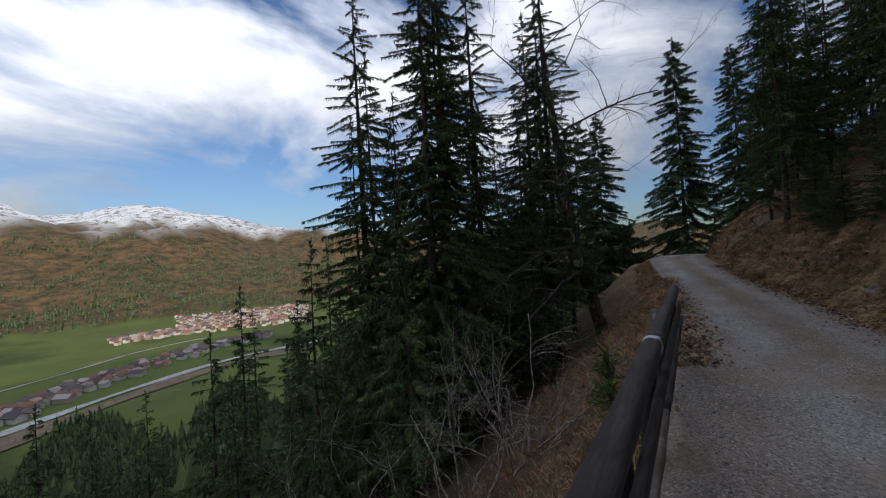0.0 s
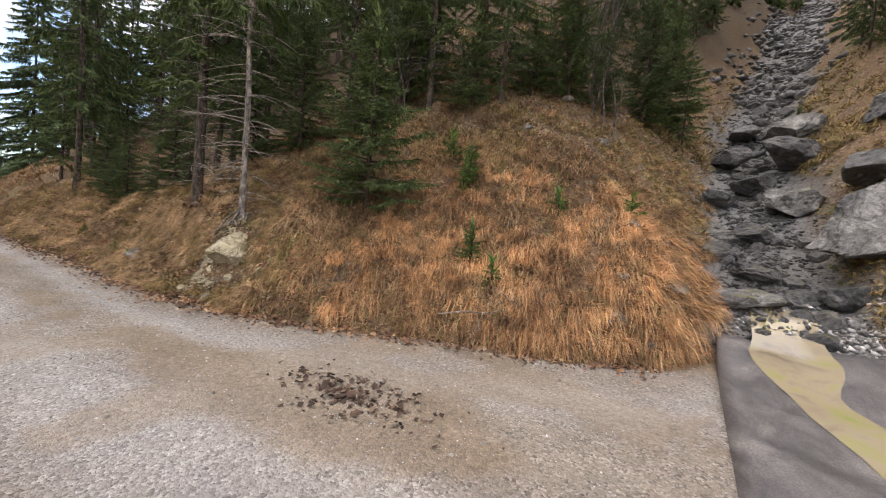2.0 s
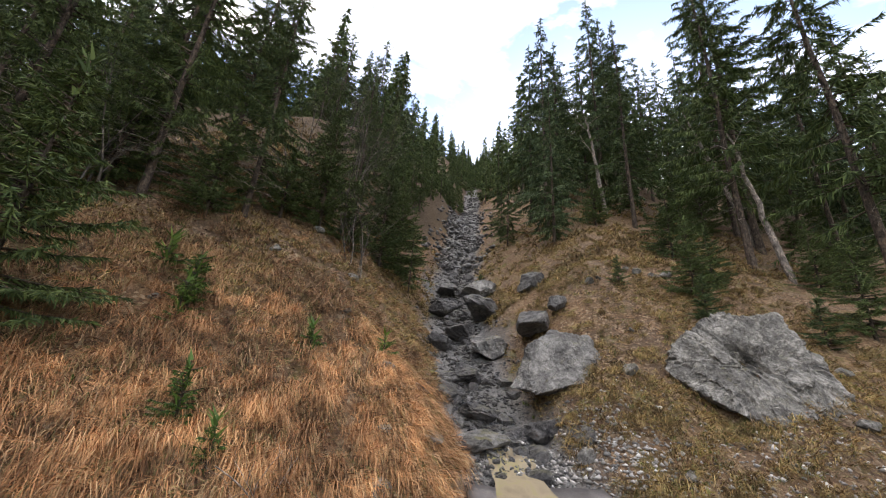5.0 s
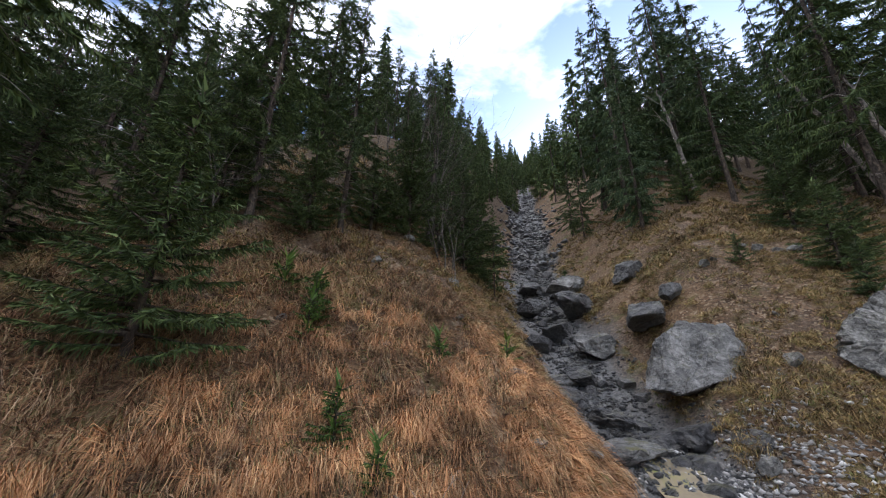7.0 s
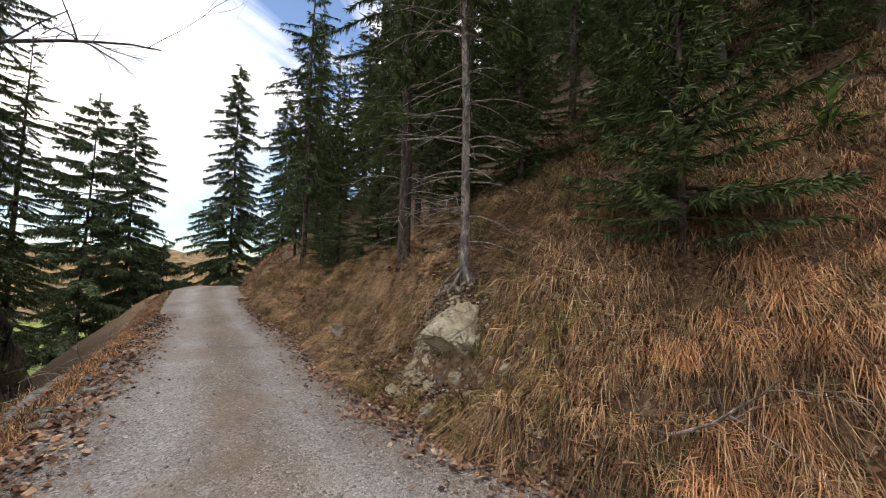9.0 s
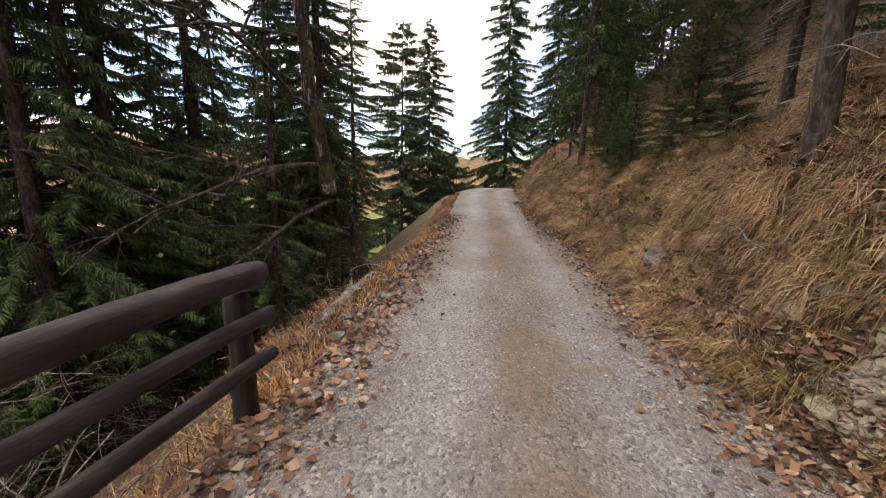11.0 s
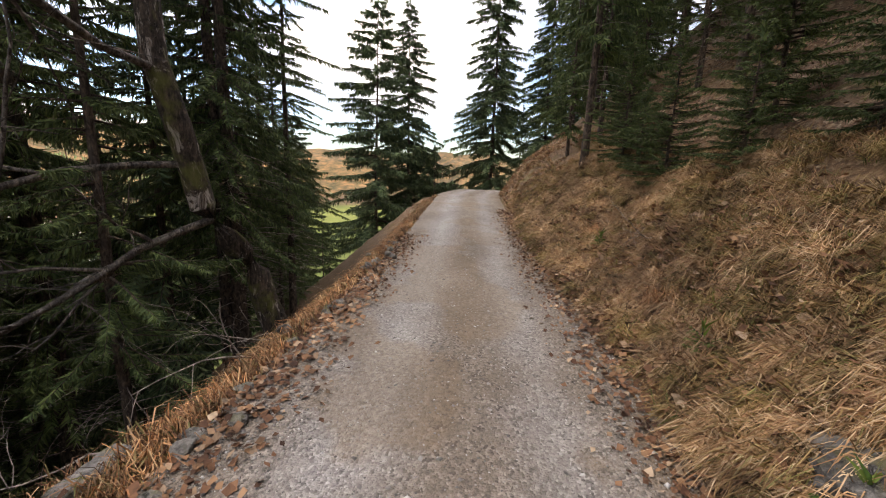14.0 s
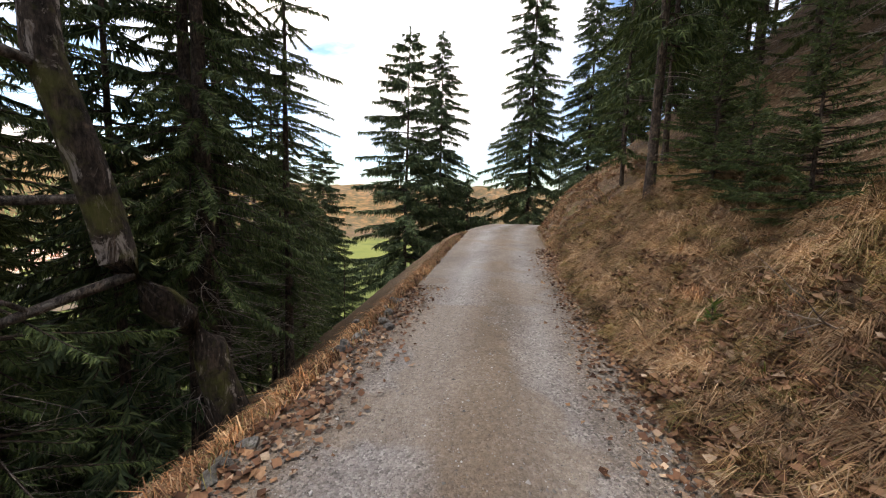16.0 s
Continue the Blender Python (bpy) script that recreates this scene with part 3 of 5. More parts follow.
def conifer_meshes(seed, h, bare, reach, per, mat, droop=0.25, bark=None, gap=0.42, spray=0.3, wide=0.075, whorl=5, thin=0.0, segs=5, stout=1.0, hang=0.3, full=0.85):
    """Trunk and crown of a conifer with its foot at the origin. per: sprays for each metre of branch."""
    rng = np.random.default_rng(seed)
    zs = np.linspace(-0.5, h, 12)
    wob = np.cumsum(rng.normal(0, 0.012 * h / 10, (12, 2)), 0)
    wob -= wob[1]
    r0 = (0.0062 * h + 0.022) * stout
    tv, tf = tube(np.column_stack([wob, zs]), r0 * np.clip(1 - zs / h, 0.03, 1.2) ** 0.8 * (1 + 0.25 * np.exp(-np.clip(zs, 0, None) / 0.2)), 9)
    trunk = mesh_from("trunk", tv, tf, bark or M_BARK, True)
    crown, wood = Heap(), Heap()
    z = bare
    while z < h - 0.15:
        frac = (z - bare) / max(h - bare, 0.1)
        taper = (1 - frac) ** full * (0.55 + 0.45 * min(1, frac * 5 + 0.35))
        for k in range(max(3, int(whorl * (1 - 0.45 * frac) + rng.random()))):
            if rng.random() < thin:
                continue
            a = rng.uniform(0, 2 * math.pi)
            L = max(0.18, reach * taper * rng.uniform(0.45, 1.25))
            zz = z + rng.uniform(-gap, gap) * 0.9
            if zz > h - 0.05:
                continue
            rise = 0.35 * frac + rng.uniform(-0.15, 0.12)
            d = np.array([math.cos(a), math.sin(a), 0])
            perp = np.array([-d[1], d[0], 0])
            s = np.linspace(0, 1, segs)
            curve = d[None] * (s * L)[:, None]
            curve[:, 2] = zz + s * L * rise - droop * L * s ** 1.6 + 0.10 * L * s ** 4
            c0 = np.array([np.interp(zz, zs, wob[:, 0]), np.interp(zz, zs, wob[:, 1]), 0])
            curve += c0
            bv, bf = tube(curve, np.linspace(0.012 + 0.008 * L, 0.003, segs), 3)
            wood.add(bv, bf)
            n = max(5, int(per * L * (1.25 - 0.3 * frac)))
            sp = rng.uniform(0.12, 1.0, n) ** 0.85
            base = np.stack([np.interp(sp, s, curve[:, i]) for i in range(3)], -1)
            sgn = np.where(rng.random(n) < 0.5, -1.0, 1.0)
            fan = rng.uniform(0.35, 1.25, n)
            way = d[None] * np.cos(fan)[:, None] + perp[None] * (sgn * np.sin(fan))[:, None]
            way[:, 2] += rng.normal(-0.30 - 0.5 * droop, 0.3, n)
            low = rng.random(n) < hang
            way[low] = way[low] * 0.35 + np.array([0, 0, -1.0]) * rng.uniform(0.5, 1.1, (int(low.sum()), 1))
            way = unit(way)
            ln = spray * rng.uniform(0.6, 1.35, n) * (0.65 + 0.35 * taper) * (1.15 - 0.5 * sp)
            sd = unit(np.cross(way, rng.normal(0, 1, (n, 3)) + np.array([0, 0, 1.2])))
            crown.add(*diamonds(base, way, sd, ln, wide * rng.uniform(0.6, 1.3, n)))
        z += gap * rng.uniform(0.75, 1.2) * (1 - 0.35 * frac)
    n = 26
    a = rng.uniform(0, 2 * math.pi, n)
    way = unit(np.column_stack([np.cos(a) * 0.6, np.sin(a) * 0.6, rng.uniform(0.3, 1.6, n)]))
    base = np.column_stack([np.full(n, wob[-1, 0]), np.full(n, wob[-1, 1]), h - rng.uniform(0, 0.7, n)])
    crown.add(*diamonds(base, way, unit(np.cross(way, rng.normal(0, 1, (n, 3)))), np.full(n, 0.22), np.full(n, 0.05)))
    return trunk, wood.mesh("branches", bark or M_BARK), crown.mesh("crown", mat)


def dead_twigs(seed, lo, hi, n, reach, r=0.006):
    rng = np.random.default_rng(seed)
    heap = Heap()
    for _ in range(n):
        a, z, L = rng.uniform(0, 6.283), rng.uniform(lo, hi), reach * rng.uniform(0.4, 1.1)
        s = np.linspace(0, 1, 6)
        p = np.column_stack([np.cos(a + 0.3 * s) * s * L, np.sin(a + 0.3 * s) * s * L, z + 0.12 * L * s - rng.uniform(0.15, 0.5) * L * s ** 2])
        heap.add(*tube(p, np.linspace(r * 1.6, r * 0.4, 6), 4))
        for _ in range(3):
            t = rng.uniform(0.3, 0.9)
            b = np.array([np.interp(t, s, p[:, i]) for i in range(3)])
            w = unit(np.array([math.cos(a + rng.uniform(-1.2, 1.2)), math.sin(a + rng.uniform(-1.2, 1.2)), rng.uniform(-0.5, 0.2)]))
            q = b[None] + w[None] * np.linspace(0, L * 0.35, 3)[:, None]
            heap.add(*tube(q, [r * 0.7, r * 0.5, r * 0.2], 3))
    return heap.mesh("dead_twigs", M_TWIG)


def tree_thing(name, meshes, label, category, group="", extra=()):
    root = empty(name, label, category, group)
    for nm, me in zip(("trunk", "crown_wood", "crown"), meshes):
        obj(nm, me, root, kind="" if nm == "trunk" else "stuff")
    for nm, me in extra:
        obj(nm, me, root, kind="stuff")
    return root


def plant(proto, x, y, turn=0.0, size=1.0, lean=(0, 0), z=None, label=""):
    zz = ground_at(x, y) if z is None else z
    ob = copy_thing(proto, pose(x, y, zz - 0.05, lean[0], lean[1], turn))
    ob.scale = (size, size, size)
    if label:
        ob["label"] = label
    return ob


SPARE = pose(0, 0, -400)


def build_trees():
    rng = np.random.default_rng(5)
    tall = [tree_thing("spruce", conifer_meshes(11 + i, h, bare, rc, 58, M_SPRUCE, dr, None, 0.46, 0.36, 0.05, 5, 0.0, 3), "tall dark green spruce on the steep forest slope", "spruce", "forest spruces", [("dead_wood", dead_twigs(40 + i, 0.8, bare + 1.0, 8, 1.3))])
            for i, (h, bare, rc, dr) in enumerate(((13, 1.6, 2.5, 0.35), (15, 2.4, 2.7, 0.45), (11, 1.2, 2.3, 0.3), (17, 3.4, 2.8, 0.4)))]
    near = [tree_thing("spruce", conifer_meshes(111 + i, h, bare, rc, 140, M_SPRUCE, dr, None, 0.36, 0.2, 0.026, 6, 0.0, 4), "slim spruce with a bare lower stem above the road", "spruce", "forest spruces", [("dead_wood", dead_twigs(140 + i, 0.6, bare + 1.2, 34, 1.2))])
            for i, (h, bare, rc, dr) in enumerate(((12, 2.2, 1.9, 0.3), (14, 3.0, 2.1, 0.4), (10, 1.3, 1.9, 0.25)))]
    young = [tree_thing("young_spruce", conifer_meshes(31 + i, h, 0.25, rc, 170, M_SPRUCE, 0.08, None, 0.15, 0.14, 0.02, 8, 0.0, 3, 1.0, 0.1), "bushy young green spruce on the bank", "spruce", "young spruces")
             for i, (h, rc) in enumerate(((3.0, 1.15), (4.2, 1.35), (2.1, 0.85)))]
    far = [conifer_meshes(211 + i, h, bare, rc, 11, M_SPRUCE, dr, None, 0.62, 0.9, 0.24, 5, 0.0, 2) for i, (h, bare, rc, dr) in enumerate(((13, 1.6, 2.5, 0.35), (15, 2.0, 2.6, 0.45), (17, 2.4, 2.7, 0.4)))]
    sapl = [tree_thing("spruce_sapling", conifer_meshes(51 + i, h, 0.08, rc, 150, M_SAPLING, 0.05, None, 0.1, 0.1, 0.018, 5, 0.0, 3, 1.0, 0.1), "small bright green spruce sapling in dry grass", "sapling", "spruce saplings")
            for i, (h, rc) in enumerate(((0.9, 0.38), (0.55, 0.3)))]
    airy = [tree_thing("larch", conifer_meshes(71 + i, h, bare, rc, 44, M_FIR, dr, None, 0.44, 0.42, 0.065, 6, 0.1, 4), "slender open-crowned conifer with drooping twigs", "conifer", "open conifers")
            for i, (h, bare, rc, dr) in enumerate(((14, 0.8, 2.2, 0.5), (16, 1.2, 2.3, 0.6)))]
    firs = [tree_thing("fir", conifer_meshes(91 + i, h, bare, rc, 80, M_FIR, dr, None, 0.34, 0.5, 0.07, 7, 0.12, 3, 1.0, 0.35, 0.55), "tall blue-green fir standing at the bend of the road", "fir", "firs at the bend")
            for i, (h, bare, rc, dr) in enumerate(((16, 0.5, 3.8, 0.35), (21, 1.6, 3.5, 0.5), (6, 0.2, 1.9, 0.1)))]
    shade = [tree_thing("spruce", conifer_meshes(311 + i, h, bare, rc, 125, M_SPRUCE, 0.45, None, 0.42, 0.24, 0.032, 6, 0.05, 4, 1.35, 0.45, 0.6), "tall dark spruce with a long bare stem below the road", "spruce", "forest spruces", [("dead_wood", dead_twigs(340 + i, 1.2, bare + 1.5, 46, 1.7, 0.009))])
             for i, (h, bare, rc) in enumerate(((19, 3.6, 2.6), (21, 4.6, 2.8)))]
    protos = tall + near + young + sapl + airy + firs + shade

    # the firs at the bend, seen down the whole road
    plant(firs[0], -36.5, -7.9, 20, 1.32)
    plant(firs[1], -40, -6.0, 140, 1.12, label="slim tall fir with a thinning crown at the bend")
    plant(firs[1], -40, 0.9, 60, 1.12)
    plant(firs[2], -38, -3.6, 0, 1.45, label="short young fir at the outer road edge")
    plant(firs[0], -33, -12.6, 80, 0.9, label="dark dense fir below the road")
    plant(firs[2], -42, -2.2, 10, 1.3)
    for x, y, s, k in ((-43, 3.5, 0.8, 1), (-44, 6.5, 0.75, 0), (-38, 4.8, 0.85, 1), (-36, 6.6, 0.7, 0), (-46, 1.5, 0.6, 0), (-47, 4.5, 0.8, 1)):
        plant(firs[k] if rng.random() < 0.5 else tall[k], x, y, rng.uniform(0, 360), s)

    # along the cut bank
    plant(near[1], -7.15, 1.95, 40, 0.9)
    plant(near[0], -9.7, 3.9, 10, 0.85)
    plant(young[0], -3.56, 3.05, 30, 1.15)
    plant(sapl[0], -2.3, 4.35, 80, 0.95)
    plant(sapl[0], -3.75, -2.8, 10, 1.0, label="bright green spruce sapling below the guard rail")
    plant(young[1], -5.0, 4.3, 200, 0.75)
    for x, y, s, k in ((-2.25, 4.1, 0.8, 0), (-1.5, 3.25, 0.75, 0), (-1.05, 3.1, 0.8, 1), (-0.65, 4.5, 0.9, 1), (-2.9, 4.6, 1.1, 1), (0.3, 5.4, 0.9, 1), (-9.98, 1.5, 0.6, 1), (-8.5, 1.3, 0.5, 1), (-13.2, 1.7, 0.6, 1)):
        plant(sapl[k], x, y, rng.uniform(0, 360), s)
    for x, y, s, k in ((-4.15, 5.4, 0.75, 0), (-2.8, 6.3, 0.7, 2), (-5.2, 6.4, 0.7, 1), (-3.9, 7.2, 0.65, 3), (-6.6, 5.2, 0.8, 0), (-8.6, 4.2, 0.75, 3), (-10.5, 3.9, 0.8, 1), (-1.9, 8.0, 0.5, 2), (-1.3, 9.9, 0.55, 0)):
        plant(near[k % 3], x, y, rng.uniform(0, 360), s)
    for x, y, s, k in ((-3.3, 5.9, 0.8, 0), (-1.6, 7.4, 0.8, 1), (-1.0, 8.3, 0.7, 0), (-2.4, 7.1, 0.9, 2), (-4.9, 5.5, 0.9, 1), (-6.3, 3.6, 0.8, 1), (-7.6, 3.3, 0.9, 0), (-0.4, 10.5, 0.9, 1), (0.1, 12.0, 0.9, 1)):
        plant(young[k], x, y, rng.uniform(0, 360), s)
    for x, y, s, k in ((-0.5, 13.2, 0.42, 2), (-0.9, 15.2, 0.5, 0), (-0.3, 17.4, 0.4, 2), (-1.2, 19.2, 0.5, 0), (0.2, 21.2, 0.4, 2), (-2.0, 14.0, 0.6, 0), (-1.8, 17.0, 0.6, 2), (-2.6, 20.0, 0.7, 1), (0.8, 24.5, 0.4, 0), (5.6, 17.6, 0.45, 2), (6.2, 21.5, 0.5, 0), (0.6, 11.6, 0.3, 2)):
        plant(tall[k], x, y, rng.uniform(0, 360), s)
    # young spruces crowding the bank further on
    for x, y, s, k in ((-14.0, 2.9, 0.6, 1), (-15.2, 2.9, 0.6, 0), (-12.6, 3.2, 0.6, 0), (-16.4, 3.0, 0.7, 1), (-13.2, 3.9, 0.8, 1), (-11.2, 3.5, 0.6, 0), (-17.6, 3.5, 0.7, 0)):
        plant(young[k], x, y, rng.uniform(0, 360), s)
    for x, y, s, k in ((-18.4, 2.7, 0.85, 3), (-20.3, 3.6, 0.7, 1), (-21.5, 2.9, 0.6, 0), (-23.5, 4.3, 0.8, 3), (-16.0, 5.0, 0.9, 1), (-13.0, 5.6, 0.9, 0), (-26, 4.0, 0.8, 1), (-29, 5.4, 0.9, 3), (-27.5, 6.4, 0.9, 0), (-31.5, 6.0, 0.8, 1)):
        plant((near + tall)[k + (3 if x < -19 else 0)] if k < 3 else tall[k], x, y, rng.uniform(0, 360), s)

    # the wooded slope above
    done, distant = [], []

    def scatter(n, xr, yr, ok, kinds, smin_, smax, space, seed):
        r = np.random.default_rng(seed)
        tries = 0
        while n > 0 and tries < 4000:
            tries += 1
            x, y = r.uniform(*xr), r.uniform(*yr)
            if not ok(x, y) or any((x - a) ** 2 + (y - b) ** 2 < space ** 2 for a, b in done):
                continue
            done.append((x, y))
            n -= 1
            k, a, s = int(r.integers(len(kinds))), r.uniform(0, 360), r.uniform(smin_, smax)
            if kinds is far:
                distant.append((k, x, y, radians(a), s))
            else:
                plant(kinds[k], x, y, a, s)

    def gul(x, y):
        return x - float(np.interp(y, GUL_Y, GUL_X))

    scatter(38, (-34, 0), (5.5, 30), lambda x, y: y - float(foot(x)) > 4.6 and gul(x, y) < -3.8 - 0.03 * y, tall + airy, 0.5, 0.8, 2.1, 1)
    scatter(26, (-34, -14), (4.0, 14), lambda x, y: y - float(foot(x)) > 3.6, tall + near, 0.5, 0.85, 1.7, 12)
    scatter(34, (-6, 14), (20, 80), lambda x, y: -4.6 - 0.02 * y < gul(x, y) < -1.9, far, 0.28, 0.42, 1.5, 13)
    scatter(64, (-40, 12), (22, 75), lambda x, y: gul(x, y) < -4.2 - 0.02 * y, far, 0.7, 1.05, 2.6, 2)
    scatter(72, (7, 44), (7, 34), lambda x, y: gul(x, y) > 5.0 + 0.02 * y and (x + y > 20.5), tall + airy, 0.8, 1.2, 1.7, 3)
    scatter(40, (6, 60), (24, 80), lambda x, y: gul(x, y) > 2.6, far, 0.8, 1.15, 2.8, 4)
    scatter(18, (7, 18), (6.5, 16), lambda x, y: gul(x, y) > 5.5 and x + 0.8 * y > 15.5, young, 0.6, 1.1, 1.5, 5)
    scatter(60, (-20, 80), (80, 170), lambda x, y: 2.5 < abs(gul(x, y)) < 30, far, 0.8, 1.1, 3.5, 6)
    scatter(70, (0, 90), (92, 200), lambda x, y: abs(gul(x, y)) < 7, far, 0.6, 0.9, 2.2, 11)
    for x, y, s, k in ((7.0, 15.5, 0.9, 1), (8.5, 17.5, 0.8, 0), (7.6, 19.5, 0.9, 1), (6.4, 13.2, 0.65, 0)):
        plant((airy + young)[k], x, y, rng.uniform(0, 360), s)
    for x, y, s, k in ((8.2, 8.2, 0.85, 0), (7.4, 7.0, 0.6, 2), (6.3, 8.6, 0.42, 2), (9.8, 6.6, 0.6, 2), (3.4, 13.6, 0.55, 2)):
        plant(young[k], x, y, rng.uniform(0, 360), s)

    # below the road
    for x, y, s, k, kind in ((-10.5, -8.6, 1.1, 0, 0), (-13.5, -8.4, 1.1, 3, 0), (-12.0, -11.5, 1.2, 0, 1), (-9.0, -10.5, 1.05, 1, 0), (-15.5, -5.8, 1.0, 1, 1), (-17.5, -7.2, 1.1, 0, 1), (-17.8, -5.6, 0.7, 2, 0),
                            (-16.5, -10.0, 1.1, 1, 0), (-8.2, -13.5, 0.62, 1, 1), (-6.5, -11.0, 0.9, 2, 0), (-5.0, -13.5, 0.75, 0, 0), (-4.2, -11.2, 0.6, 2, 0), (-20.5, -9.5, 1.0, 0, 0), (-22.0, -8.2, 0.7, 2, 0),
                            (-2.8, -14.5, 0.6, 2, 0), (-3.6, -17.0, 0.6, 1, 0), (-24, -11, 1.0, 1, 0), (-7.0, -8.0, 0.8, 2, 0), (-1.0, -19.0, 0.55, 2, 0)):
        plant(shade[k % 2] if (x < -8.5 and y > -9.5) else (airy if kind else tall)[k % (2 if kind else 4)], x, y, rng.uniform(0, 360), s * (0.85 if x < -8.5 and y > -9.5 else 1))
    for x, y, s, k in ((-9.6, -8.6, 1.15, 1), (-11.4, -8.9, 1.2, 3), (-8.0, -9.3, 0.95, 0), (-14.8, -7.0, 1.1, 5), (-12.6, -10.3, 1.2, 1), (-10.2, -11.8, 1.15, 3), (-14.5, -10.5, 1.2, 7), (-16.0, -8.4, 1.2, 8), (-9.3, -7.0, 0.6, 4)):
        if k % 2:
            plant((shade + airy)[k // 2 % 4], x, y, rng.uniform(0, 360), s * 0.85)
    scatter(30, (-45, -4), (-45, -14), lambda x, y: y < 0.17 + 0.52 * (x + 7.6), tall, 0.7, 1.0, 2.4, 7)
    scatter(26, (-28, -9), (-19, -8.5), lambda x, y: y < edge(x) - 6 and y < -2.6 + 0.42 * (x + 7.6), tall, 0.75, 1.0, 1.9, 14)
    scatter(40, (-24, 3), (-46, -20), lambda x, y: True, tall, 0.85, 1.15, 2.2, 9)
    scatter(18, (-34, -11), (-22, -5.2), lambda x, y: y < edge(x) - 3.2 and y > -4 + 0.9 * (x + 8) and y < 0.17 + 0.52 * (x + 7.6), shade + near, 0.7, 1.0, 2.2, 8)
    for x, y, s in ((-24, -8.8, 0.5), (-27, -10.2, 0.55), (-30, -11.6, 0.6), (-21.5, -7.3, 0.42), (-28.5, -9.0, 0.4), (-31, -9.6, 0.35)):
        plant(tall[2], x, y, rng.uniform(0, 360), s)
    # the trees high on the slope, too far and too many to tell apart
    data = [[(np.array([q.co for q in me.vertices]), np.array([list(p.vertices) for p in me.polygons])) for me in kind] for kind in far]
    for part_no, name, mat, label in ((2, "upper_woods", M_SPRUCE, "dense dark spruce woods high above the stream"), (0, "upper_trunks", M_BARK, "brown trunks of the woods high above the stream")):
        heap = Heap()
        for k, x, y, a, s in distant:
            v, f = data[k][part_no]
            c, n = math.cos(a) * s, math.sin(a) * s
            heap.add(np.column_stack([v[:, 0] * c - v[:, 1] * n + x, v[:, 0] * n + v[:, 1] * c + y, v[:, 2] * s + ground_at(x, y)]), f)
        obj(name, heap.mesh(name, mat), None, label, "woods", "", "stuff")
    for p in protos:
        for c in list(p.children):
            bpy.data.objects.remove(c)
        bpy.data.objects.remove(p)


def limb(heap, rng, p0, way, L, r, depth, droop=0.0, wig=0.22, kids=4):
    n = 7
    p = [np.array(p0, float)]
    d = unit(np.array(way, float))
    for i in range(n - 1):
        d = unit(d + rng.normal(0, wig, 3) + np.array([0, 0, -droop]))
        p.append(p[-1] + d * L / (n - 1))
    p = np.array(p)
    heap.add(*tube(p, np.linspace(r, r * 0.35, n), 6 if r > 0.02 else 4 if r > 0.008 else 3))
    if depth <= 0:
        return
    for k in range(kids):
        t = rng.uniform(0.25, 0.98)
        b = np.array([np.interp(t * (n - 1), range(n), p[:, i]) for i in range(3)])
        w = unit(unit(p[-1] - p[0]) * 0.7 + rng.normal(0, 0.75, 3) + np.array([0, 0, 0.15 - droop]))
        limb(heap, rng, b, w, L * rng.uniform(0.35, 0.65), r * 0.5 * (1.1 - 0.5 * t), depth - 1, droop, wig, kids)


def bare_tree(name, label, points, radii, limbs, seed, mat, twig_mat, category="tree", depth=3, kids=4):
    """A leafless tree along a bent stem. limbs: height fraction, direction, length."""
    rng = np.random.default_rng(seed)
    pts = np.array(points, float)
    root = empty(name, label, category, at=tuple(pts[0]))
    rel = pts - pts[0]
    s = np.linspace(0, len(rel) - 1, 18)
    fine = np.stack([np.interp(s, range(len(rel)), rel[:, i]) for i in range(3)], -1)
    fine[1:-1] += rng.normal(0, 0.025, fine[1:-1].shape)
    rad = np.interp(s, range(len(radii)), radii)
    obj("trunk", mesh_from("trunk", *tube(fine, rad, 10), mat, True), root)
    for f, way, L in limbs:
        heap = Heap()
        t = f * 17
        b = np.array([np.interp(t, range(18), fine[:, i]) for i in range(3)])
        limb(heap, rng, b, way, L, max(0.012, float(np.interp(t, range(18), rad)) * 0.34), depth, 0.04, 0.13, kids)
        obj("limb", heap.mesh("limb", twig_mat), root, kind="stuff")
    return root


